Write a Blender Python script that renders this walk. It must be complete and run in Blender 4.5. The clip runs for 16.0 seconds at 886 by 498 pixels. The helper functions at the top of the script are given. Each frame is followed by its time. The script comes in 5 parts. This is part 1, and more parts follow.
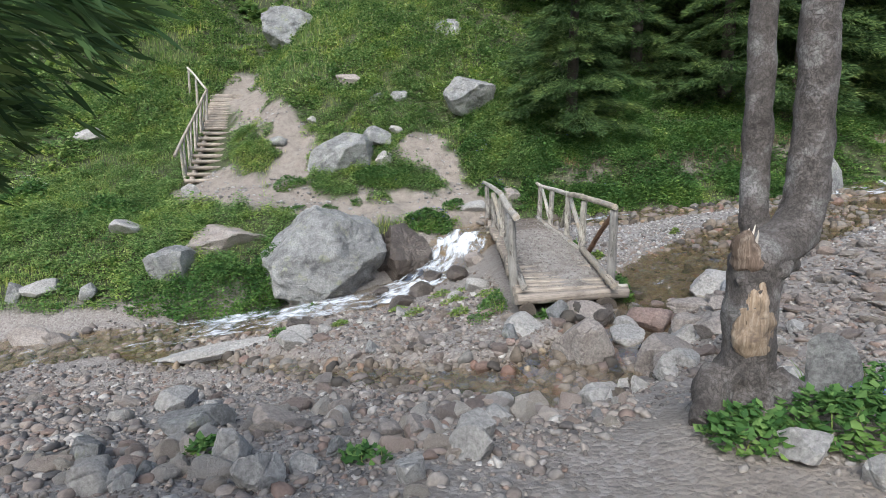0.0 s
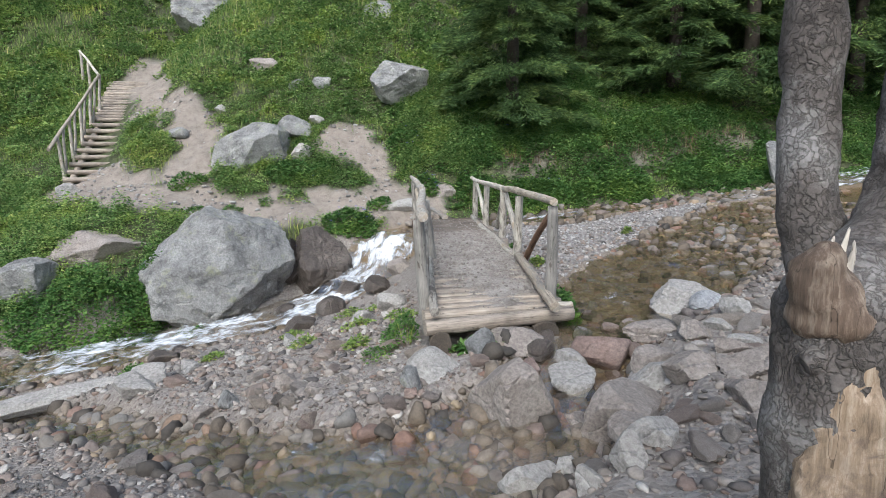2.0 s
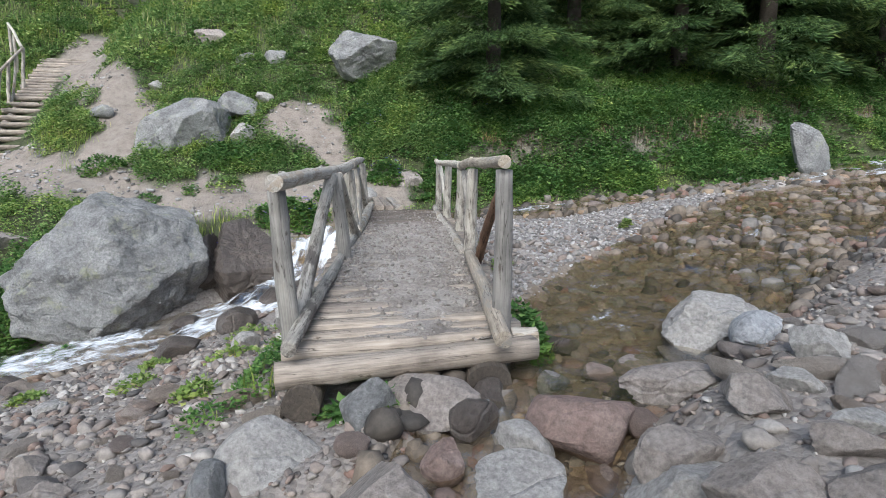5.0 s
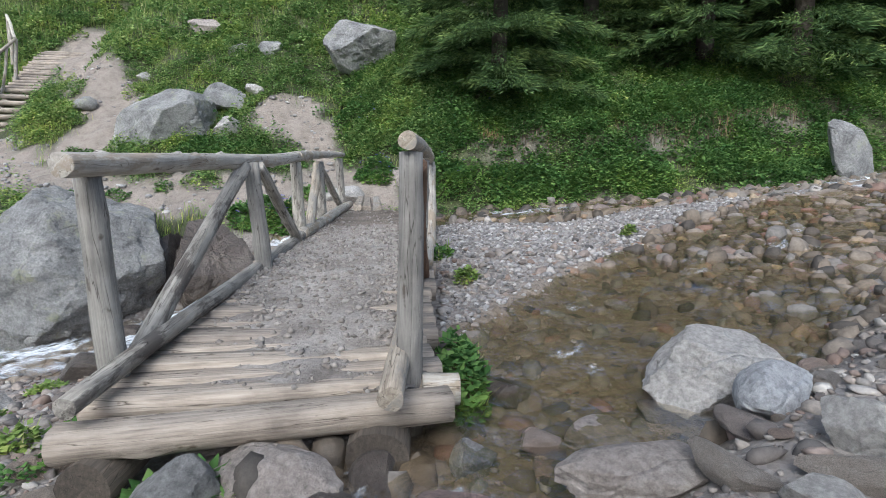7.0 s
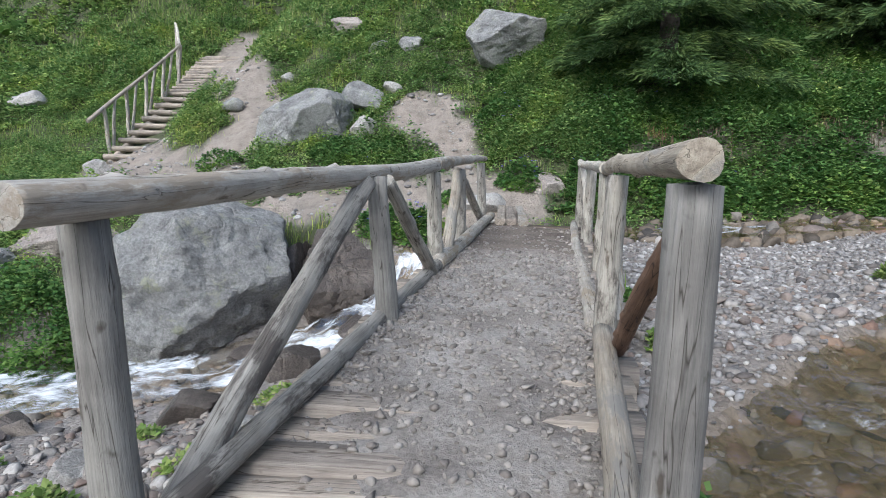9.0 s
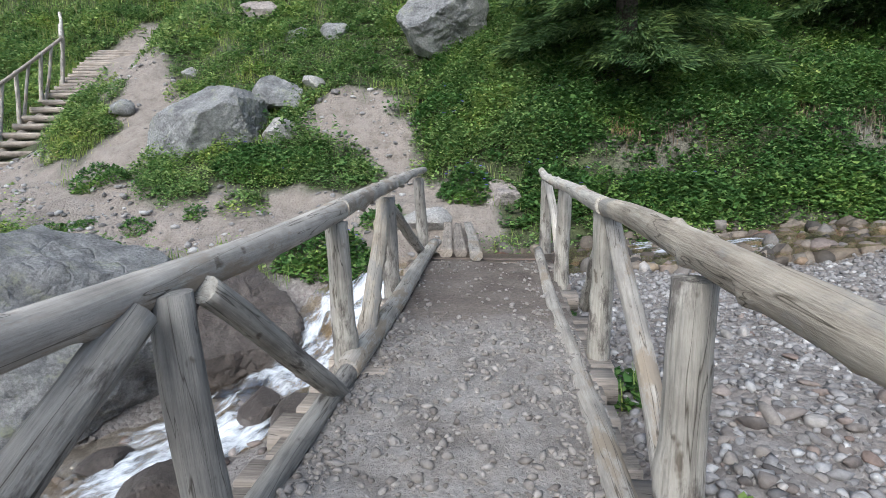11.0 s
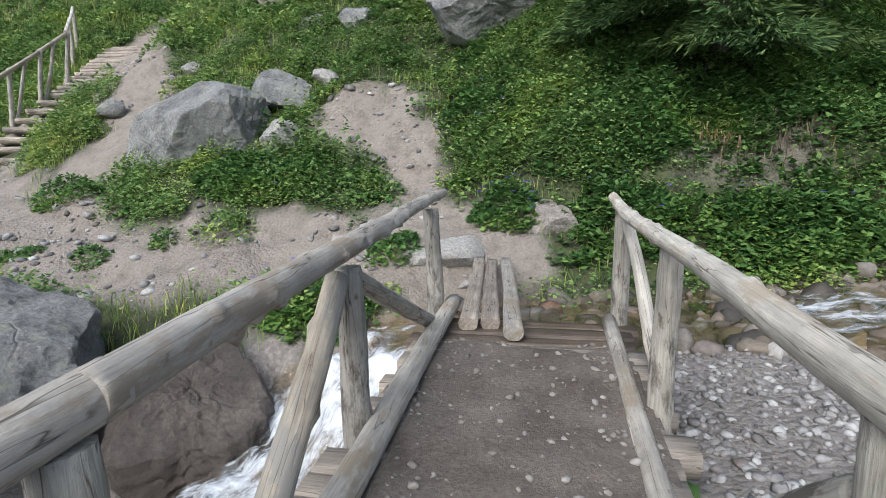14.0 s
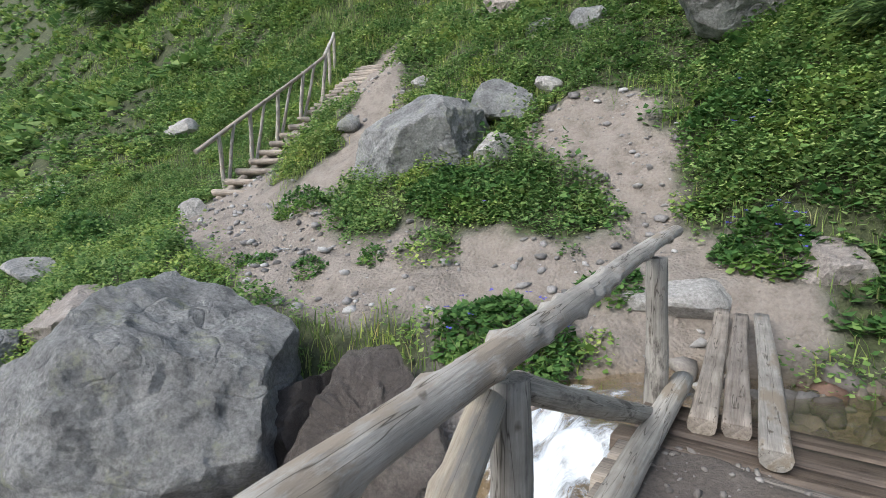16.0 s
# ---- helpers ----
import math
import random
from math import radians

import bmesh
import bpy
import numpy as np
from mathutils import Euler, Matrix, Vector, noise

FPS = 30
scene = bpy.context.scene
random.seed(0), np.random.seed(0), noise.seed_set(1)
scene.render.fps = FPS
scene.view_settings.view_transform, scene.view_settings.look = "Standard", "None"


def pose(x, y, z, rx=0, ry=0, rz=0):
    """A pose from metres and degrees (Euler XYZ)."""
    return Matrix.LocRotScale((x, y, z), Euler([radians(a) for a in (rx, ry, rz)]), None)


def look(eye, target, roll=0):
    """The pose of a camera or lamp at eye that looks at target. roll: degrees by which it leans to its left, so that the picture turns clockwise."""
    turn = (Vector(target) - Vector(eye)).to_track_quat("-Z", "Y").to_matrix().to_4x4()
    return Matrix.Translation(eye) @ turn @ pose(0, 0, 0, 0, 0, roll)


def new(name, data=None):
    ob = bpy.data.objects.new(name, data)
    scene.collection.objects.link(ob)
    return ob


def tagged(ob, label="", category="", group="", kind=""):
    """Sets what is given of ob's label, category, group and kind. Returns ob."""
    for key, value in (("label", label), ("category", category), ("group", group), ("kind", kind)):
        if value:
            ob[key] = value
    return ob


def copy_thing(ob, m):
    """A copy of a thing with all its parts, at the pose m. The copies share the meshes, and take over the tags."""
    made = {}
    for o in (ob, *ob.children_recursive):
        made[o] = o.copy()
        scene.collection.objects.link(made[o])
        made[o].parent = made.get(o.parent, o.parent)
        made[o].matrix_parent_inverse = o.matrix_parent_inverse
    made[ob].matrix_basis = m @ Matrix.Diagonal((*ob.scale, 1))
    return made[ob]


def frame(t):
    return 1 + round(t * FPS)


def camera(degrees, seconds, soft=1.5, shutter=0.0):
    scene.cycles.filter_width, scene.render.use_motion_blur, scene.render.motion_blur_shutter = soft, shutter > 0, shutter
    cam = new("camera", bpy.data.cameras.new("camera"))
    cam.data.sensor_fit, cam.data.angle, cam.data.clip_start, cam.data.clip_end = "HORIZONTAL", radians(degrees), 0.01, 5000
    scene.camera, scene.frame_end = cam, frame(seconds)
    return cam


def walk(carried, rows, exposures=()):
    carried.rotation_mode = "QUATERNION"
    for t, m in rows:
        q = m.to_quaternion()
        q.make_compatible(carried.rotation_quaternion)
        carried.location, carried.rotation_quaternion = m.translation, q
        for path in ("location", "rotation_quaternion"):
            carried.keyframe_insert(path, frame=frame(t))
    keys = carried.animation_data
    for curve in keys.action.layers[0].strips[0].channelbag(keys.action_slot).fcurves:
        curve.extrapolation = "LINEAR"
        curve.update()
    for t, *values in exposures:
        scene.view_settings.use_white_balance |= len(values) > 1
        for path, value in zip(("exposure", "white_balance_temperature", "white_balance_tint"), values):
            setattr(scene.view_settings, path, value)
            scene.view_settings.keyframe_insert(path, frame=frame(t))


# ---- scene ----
cam = camera(76.6, 16.0, soft=0.75)
PATH = [
    (0, (0.159, -0.151, 1.522), (0.137, 1.828, 1.236), 0.2),
    (0.5, (0.237, 0.299, 1.47), (0.244, 2.279, 1.183), 0.1),
    (1, (0.378, 0.71, 1.451), (0.395, 2.69, 1.165), -0.0),
    (1.5, (0.557, 1.199, 1.399), (0.663, 3.176, 1.116), -0.0),
    (2, (0.792, 1.644, 1.365), (0.935, 3.618, 1.08), -0.2),
    (2.5, (0.809, 2.046, 1.319), (0.991, 4.019, 1.041), 0.1),
    (3, (0.874, 2.43, 1.293), (1.069, 4.401, 1.013), 0.2),
    (3.5, (1.13, 2.783, 1.161), (1.296, 4.757, 0.885), 0.0),
    (4, (1.307, 3.071, 1.085), (1.448, 5.047, 0.811), 0.0),
    (4.5, (1.439, 3.378, 1.029), (1.593, 5.354, 0.755), 0.2),
    (5, (1.643, 3.718, 0.993), (1.792, 5.693, 0.717), 0.1),
    (5.2, (1.724, 3.849, 0.969), (1.883, 5.824, 0.693), 0.1),
    (7.3, (2.362, 4.84, 0.914), (2.364, 6.82, 0.648), 1.2),
    (7.5, (2.378, 4.99, 0.916), (2.29, 6.97, 0.648), 1.4),
    (8, (2.31, 5.2, 0.962), (2.005, 7.16, 0.693), 1.7),
    (8.2, (2.265, 5.31, 0.955), (1.87, 7.25, 0.686), 1.6),
    (10.3, (1.684, 6.893, 1.14), (1.362, 8.845, 0.844), 0.2),
    (10.5, (1.728, 7.042, 1.131), (1.463, 9.001, 0.829), 0.0),
    (11, (1.856, 7.447, 1.268), (1.645, 9.412, 0.962), -0.6),
    (11.5, (1.78, 7.773, 1.345), (1.605, 9.742, 1.042), -0.3),
    (12, (1.828, 8.082, 1.371), (1.684, 10.054, 1.067), -0.5),
    (12.5, (1.808, 8.353, 1.428), (1.652, 10.324, 1.123), -0.6),
    (13, (1.846, 8.686, 1.41), (1.577, 10.644, 1.105), -0.4),
    (13.5, (1.911, 8.997, 1.395), (1.635, 10.954, 1.09), -0.7),
    (14, (1.81, 9.286, 1.42), (1.441, 11.228, 1.115), -0.5),
    (14.5, (1.721, 9.548, 1.464), (1.143, 11.439, 1.171), -0.1),
    (15, (1.769, 9.791, 1.494), (1.004, 11.616, 1.204), -0.6),
    (15.5, (1.726, 9.955, 1.527), (0.755, 11.681, 1.24), -0.3),
    (16, (1.666, 10.065, 1.547), (0.573, 11.716, 1.265), 0.1),
]
walk(cam, [(t, look(eye, target, roll)) for t, eye, target, roll in PATH], [(0, 0.88, 6130, 7), (10, 0.85, 5900, 7), (16, 0.8, 6150, 7)])

# ---- light: open shade in a mountain valley, bright sky above ----
world = bpy.data.worlds.new("sky")
scene.world = world
world.use_nodes = True
wn, wl = world.node_tree.nodes, world.node_tree.links
sky = wn.new("ShaderNodeTexSky")
sky.sky_type, sky.sun_disc = "NISHITA", False
sky.sun_elevation, sky.sun_rotation = radians(38), radians(200)
sky.dust_density = 3.0
haze = wn.new("ShaderNodeHueSaturation")
haze.inputs["Saturation"].default_value = 0.8
wl.new(sky.outputs[0], haze.inputs["Color"])
wl.new(haze.outputs[0], wn["Background"].inputs[0])
wn["Background"].inputs[1].default_value = 0.15
sun = new("sun", bpy.data.lights.new("sun", "SUN"))
sun.data.energy, sun.data.angle, sun.data.color = 1.5, radians(30), (1.0, 0.98, 0.96)
sun.matrix_world = look((-4, -14, 22), (0, 10, 0))


# ---- small tools ----
def part(name, bm, material, parent=None, label=""):
    """Link a bmesh as one mesh object under a thing."""
    me = bpy.data.meshes.new(name)
    bm.to_mesh(me)
    bm.free()
    me.materials.append(material)
    ob = new(name, me)
    ob.parent = parent
    if label:
        tagged(ob, label)
    return ob


def sheet(name, verts, faces, material, parent=None, smooth=False):
    """A mesh object from arrays of vertices and faces."""
    me = bpy.data.meshes.new(name)
    nv, nf, k = len(verts), len(faces), faces.shape[1]
    me.vertices.add(nv)
    me.vertices.foreach_set("co", np.ascontiguousarray(verts, dtype=np.float32).ravel())
    me.loops.add(nf * k)
    me.loops.foreach_set("vertex_index", np.ascontiguousarray(faces, dtype=np.int32).ravel())
    me.polygons.add(nf)
    me.polygons.foreach_set("loop_start", np.arange(nf, dtype=np.int32) * k)
    if smooth:
        me.polygons.foreach_set("use_smooth", np.ones(nf, dtype=bool))
    me.update(calc_edges=True)
    me.validate()
    me.materials.append(material)
    ob = new(name, me)
    ob.parent = parent
    return ob


def empty(name, place=(0, 0, 0)):
    ob = new(name)
    ob.empty_display_size = 0.1
    ob.location = place
    return ob


def lattice(ix, iy, seed):
    n = (ix.astype(np.int64) * 374761393 + iy.astype(np.int64) * 668265263 + seed * 974634777) & 0x7FFFFFFF
    n = ((n ^ (n >> 13)) * 1274126177) & 0x7FFFFFFF
    n = n ^ (n >> 16)
    return (n & 0xFFFF) / 32767.5 - 1.0


def fuzz(x, y, size, seed=0):
    """Smooth value noise, -1 to 1, with patches of that size."""
    x, y = np.asarray(x, float) / size, np.asarray(y, float) / size
    ix, iy = np.floor(x), np.floor(y)
    fx, fy = x - ix, y - iy
    fx, fy = fx * fx * (3 - 2 * fx), fy * fy * (3 - 2 * fy)
    a, b = lattice(ix, iy, seed), lattice(ix + 1, iy, seed)
    c, d = lattice(ix, iy + 1, seed), lattice(ix + 1, iy + 1, seed)
    return (a * (1 - fx) + b * fx) * (1 - fy) + (c * (1 - fx) + d * fx) * fy


def ramp(a, b, v):
    t = np.clip((np.asarray(v, float) - a) / (b - a), 0, 1)
    return t * t * (3 - 2 * t)


def higher(a, b, k):
    """Smooth maximum."""
    h = np.clip(0.5 + 0.5 * (a - b) / k, 0, 1)
    return b * (1 - h) + a * h + k * h * (1 - h)


# ---- the lie of the land ----
STREAM = [(22, 16.5, 2.5, 1.0), (10.6, 14.3, 1.0, 0.9), (9, 14.1, 0.78, 0.9), (5, 13.95, 0.42, 0.8), (2.6, 13.9, 0.15, 0.6), (1.2, 13.75, 0.06, 0.55),
          (0.5, 13.35, -0.02, 0.58), (0.18, 12.75, -0.55, 0.5), (-0.15, 12.1, -0.78, 0.45), (-0.6, 11.6, -0.92, 0.42), (-1.5, 10.75, -1.08, 0.45), (-2.5, 10.5, -1.22, 0.5),
          (-4.3, 10.2, -1.5, 0.7), (-7, 9.6, -1.78, 0.9), (-16, 8.0, -2.5, 1.2)]
BROOK = [(12, 13.0, 0.92, 1.0), (8, 11.6, 0.66, 1.0), (5.6, 9.6, 0.36, 1.0), (4.2, 8.5, 0.08, 0.9), (3.1, 7.5, -0.1, 0.75), (2.3, 6.4, -0.2, 0.4),
         (1.9, 5.5, -0.42, 0.4), (1.0, 4.9, -0.54, 0.55), (0.0, 5.2, -0.62, 0.3), (-1.5, 6.4, -0.98, 0.15), (-3.2, 7.8, -1.38, 0.15), (-5.5, 9.3, -1.7, 0.2)]
FOOT_X = [-16, -8, -5, -2.5, 0, 2, 5, 9, 16]
BANKS = [
    [(6, -4), (9.2, -2.0), (12, -0.9), (16, 1.2), (22, 5.0), (45, 32)],
    [(8, -4), (11, -1.5), (13.5, -0.1), (16.5, 0.95), (22, 4.0), (45, 21)],
    [(9, -4), (11.6, -1.3), (13.4, 0.15), (15.8, 1.05), (18.6, 3.2), (45, 23)],
    [(10, -4), (12, -0.9), (13.4, 0.1), (14.9, 0.66), (17.0, 2.3), (45, 25)],
    [(11, -4), (13.6, -0.15), (14.7, 0.5), (16.0, 1.25), (18.2, 3.45), (45, 26)],
    [(11, -4), (14.4, 0.15), (15.3, 0.75), (16.0, 1.6), (18.0, 3.5), (45, 26)],
    [(11, -4), (14.6, 0.45), (15.6, 0.85), (16.0, 1.7), (18.2, 3.1), (45, 25)],
    [(12, -4), (14.9, 0.85), (16.2, 1.2), (16.8, 2.05), (19, 3.5), (45, 25)],
    [(13, -4), (16.0, 1.75), (17.2, 2.3), (18, 3.1), (20.5, 4.6), (45, 25)],
]
PATHS = [[(1.1, 14.75), (0.2, 14.8), (-1.5, 14.5), (-3.2, 14.3), (-5.2, 15.1), (-6.9, 16.0)],
         [(0.5, 15.3), (0.1, 16.2), (-0.25, 16.7), (-0.95, 16.85)],
         [(-4.6, 15.0), (-4.3, 16.2), (-4.6, 17.4), (-5.4, 18.3), (-6.6, 19.6), (-7.6, 21.6), (-8.3, 23.2)]]


def along(line, x, y):
    """For each place: distance to a line of points, and the line's further values at the nearest spot."""
    line = np.array(line, float)
    best = np.full(np.shape(x), 1e9)
    vals = [np.zeros(np.shape(x)) for _ in range(line.shape[1] - 2)]
    for p, q in zip(line[:-1], line[1:]):
        d = q[:2] - p[:2]
        t = np.clip(((x - p[0]) * d[0] + (y - p[1]) * d[1]) / (d @ d), 0, 1)
        dist = np.hypot(x - p[0] - t * d[0], y - p[1] - t * d[1])
        near = dist < best
        best = np.where(near, dist, best)
        for k in range(len(vals)):
            vals[k] = np.where(near, p[2 + k] + t * (q[2 + k] - p[2 + k]), vals[k])
    return best, vals


def bank(x, y):
    rows = np.array([np.interp(y, [p[0] for p in b], [p[1] for p in b]) for b in BANKS])
    x = np.clip(x, -15.99, 15.99)
    k = np.clip(np.searchsorted(FOOT_X, x) - 1, 0, len(FOOT_X) - 2)
    fx = np.array(FOOT_X, float)
    t = ramp(0, 1, (x - fx[k]) / (fx[k + 1] - fx[k]))
    i = np.arange(x.size)
    flat = rows.reshape(len(BANKS), -1)
    return (flat[k.ravel(), i] * (1 - t.ravel()) + flat[k.ravel() + 1, i] * t.ravel()).reshape(x.shape)


def land(x, y):
    """Height of the ground."""
    x, y = np.atleast_1d(np.asarray(x, float)), np.atleast_1d(np.asarray(y, float))
    v = np.interp(x, [-30, -16, -7, -4.5, -2.3, -1, 0.14, 2.2, 3.2, 4, 5.4, 7, 10, 20, 40],
                  [-3, -2.4, -1.75, -1.55, -1.03, -0.8, -0.48, -0.12, 0.0, 0.12, 0.42, 0.62, 0.93, 2.1, 3.5])
    v = v - 0.11 * np.clip(y - 7.6, 0, 3) * (1 - ramp(0.3, 1.2, x)) * ramp(-6, -3, x)
    v = v + 0.2 * ramp(8.2, 10.2, y) * np.exp(-((x - 2.9) / 1.0) ** 2)
    yc = np.clip(y, 0, 20)
    v = higher(v, 0.30 + 0.05 * np.clip(x - 0.5, -8, 8) - 0.045 * yc - 0.025 * yc * yc, 0.12)
    v = v + 0.22 * np.exp(-((x - 2.0) ** 2 + (y - 2.8) ** 2) / 0.5)
    b = bank(x, y)
    slope = ramp(0, 0.5, b - v)
    v = higher(v, b, 0.15)
    v = v + slope * (0.28 * fuzz(x, y, 2.3, 3) + 0.14 * fuzz(x, y, 0.9, 4)) * ramp(0.0, 2.5, b - 0.6)
    for line in (STREAM, BROOK):
        d, (zw, hw) = along(line, x, y)
        e = np.clip(d - hw, 0, 60)
        v = np.minimum(v, zw - 0.1 + 0.75 * e + 4 * np.clip(e - 0.5, 0, 60) ** 2)
        v = np.where(d < hw, higher(v, zw - 0.16, 0.04), v)
    v = v + 0.035 * fuzz(x, y, 0.45, 5) + 0.008 * fuzz(x, y, 0.23, 6)
    v = v + trail(x, y) * (0.09 * fuzz(x, y, 0.5, 7) + 0.05 * fuzz(x, y, 0.22, 8))
    return v + 0.45 * np.clip(-y - 7, 0, 60)


def land1(x, y):
    return float(land(x, y)[0])


def trail(x, y):
    """How much the bare dirt trail shows, 0 to 1."""
    out = np.zeros(np.shape(x))
    for line, w in zip(PATHS, (0.78, 0.48, 0.58)):
        d, _ = along(line, x, y)
        out = np.maximum(out, 1 - ramp(w * 0.75, w * 1.25, d + 0.26 * fuzz(x, y, 0.7, 11) + 0.2 * fuzz(x, y, 0.28, 12)))
    return out


def scarp(x, y):
    """The bare undercut of the far bank, 0 to 1."""
    ledge = np.interp(x, [-2, 0.5, 2, 5, 9, 16], [17.5, 16.4, 15.95, 15.95, 16.65, 17.8])
    return np.exp(-((y - ledge + 0.12 * fuzz(x, y, 0.8, 63)) / 0.24) ** 2) * ramp(-0.35, 0.15, fuzz(x, y * 0.3, 1.1, 44)) * ramp(2.8, 3.8, x)


def green(x, y):
    """How much herbs and grass cover the ground, 0 to 1."""
    b = bank(x, y)
    on = ramp(-0.05, 0.25, b - np.interp(x, [-16, -7, -2.3, 0, 2.2, 5, 9, 16], [-2.1, -1.5, -0.75, -0.05, 0.02, 0.32, 0.6, 1.3]))
    d, _ = along([(-7.1, 16.4), (-8.4, 22.2)], x, y)
    return on * (1 - trail(x, y)) * (1 - 0.95 * scarp(x, y)) * ramp(0.5, 0.75, d)


def shaded_loam(x, y):
    """Soil coloured dark as the shade between plants: all of the bank but the trail."""
    return ramp(0.05, 0.4, bank(x, y) - np.interp(x, [-16, -7, -2.3, 0, 2.2, 5, 9, 16], [-2.1, -1.5, -0.75, -0.05, 0.02, 0.32, 0.6, 1.3])) * (1 - trail(x, y)) * (1 - 0.6 * scarp(x, y))


# ---- materials ----
def shader(name, rough=0.8):
    m = bpy.data.materials.new(name)
    m.use_nodes = True
    n, l = m.node_tree.nodes, m.node_tree.links
    b = n["Principled BSDF"]
    b.inputs["Roughness"].default_value = rough
    return m, n, l, b


def noise_node(n, l, scale, detail=6, rough=0.6, stretch=None):
    co = n.new("ShaderNodeTexCoord")
    t = n.new("ShaderNodeTexNoise")
    t.inputs["Scale"].default_value, t.inputs["Detail"].default_value, t.inputs["Roughness"].default_value = scale, detail, rough
    if stretch:
        mp = n.new("ShaderNodeMapping")
        mp.inputs["Scale"].default_value = stretch
        l.new(co.outputs["Object"], mp.inputs[0])
        l.new(mp.outputs[0], t.inputs["Vector"])
    else:
        l.new(co.outputs["Object"], t.inputs["Vector"])
    return t


def ramp_node(n, l, source, stops):
    r = n.new("ShaderNodeValToRGB")
    e = r.color_ramp.elements
    while len(e) < len(stops):
        e.new(0.5)
    for k, (pos, col) in enumerate(stops):
        e[k].position, e[k].color = pos, (*col, 1)
    l.new(source, r.inputs[0])
    return r


def mix_node(n, l, fac, a, b, mode="MIX"):
    m = n.new("ShaderNodeMix")
    m.data_type, m.blend_type = "RGBA", mode
    for sock, v in ((0, fac), (6, a), (7, b)):
        if hasattr(v, "is_linked"):
            l.new(v, m.inputs[sock])
        elif sock == 0:
            m.inputs[0].default_value = v
        else:
            m.inputs[sock].default_value = (*v, 1)
    return m.outputs[2]


def bump_node(n, l, b, height, strength, distance):
    p = n.new("ShaderNodeBump")
    p.inputs["Strength"].default_value, p.inputs["Distance"].default_value = strength, distance
    l.new(height, p.inputs["Height"])
    l.new(p.outputs[0], b.inputs["Normal"])
    return p


def stone_material(name, dark, mid, light, lichen=None, rough=0.85, each=False):
    """Grained stone with cracks and pits; each: every stone has a tint of its own."""
    m, n, l, b = shader(name, rough)
    big, fine = noise_node(n, l, 2.6, 10, 0.72), noise_node(n, l, 34, 10, 0.75)
    if not lichen:
        dark = tuple(0.5 * (p + q) for p, q in zip(dark, mid))
    col = ramp_node(n, l, big.outputs[0], [(0.28, dark), (0.5, mid), (0.75, light)]).outputs[0]
    grain = ramp_node(n, l, fine.outputs[0], [(0.34, (0.55, 0.55, 0.55)), (0.62, (1.22, 1.22, 1.22))]).outputs[0]
    col = mix_node(n, l, 1.0, col, grain, "MULTIPLY")
    if each:
        info = n.new("ShaderNodeObjectInfo")
        tint = ramp_node(n, l, info.outputs["Random"], [(0, (0.85, 0.68, 0.61)), (0.2, (0.85, 0.85, 0.86)), (0.4, (1.15, 1.1, 1.04)), (0.6, (0.98, 0.9, 0.8)), (0.8, (1.05, 0.88, 0.8)), (1, (1.4, 1.37, 1.32))]).outputs[0]
        col = mix_node(n, l, 1.0, col, tint, "MULTIPLY")
    if lichen:
        spots = noise_node(n, l, 3.3, 12, 0.75)
        f = ramp_node(n, l, spots.outputs[0], [(0.55, (0, 0, 0)), (0.68, (1, 1, 1))]).outputs[0]
        col = mix_node(n, l, f, col, lichen)
    l.new(col, b.inputs["Base Color"])
    # a few long cracks and a pitted face
    seam = noise_node(n, l, 1.1, 3, 0.5)
    line = n.new("ShaderNodeMath")
    line.operation = "SUBTRACT"
    l.new(seam.outputs[0], line.inputs[0])
    line.inputs[1].default_value = 0.5
    size = n.new("ShaderNodeMath")
    size.operation = "ABSOLUTE"
    l.new(line.outputs[0], size.inputs[0])
    split = ramp_node(n, l, size.outputs[0], [(0.0, (0, 0, 0)), (0.014, (1, 1, 1))]).outputs[0]
    pits = noise_node(n, l, 5.5, 9, 0.75)
    add = n.new("ShaderNodeMath")
    add.operation = "MULTIPLY_ADD"
    l.new(fine.outputs[0], add.inputs[0])
    add.inputs[1].default_value = 0.7
    l.new(pits.outputs[0], add.inputs[2])
    both = n.new("ShaderNodeMath")
    both.operation = "MULTIPLY_ADD"
    l.new(split, both.inputs[0])
    both.inputs[1].default_value = 0.3
    l.new(add.outputs[0], both.inputs[2])
    bump_node(n, l, b, both.outputs[0], 1.0, 0.07 if lichen else 0.03)
    return m


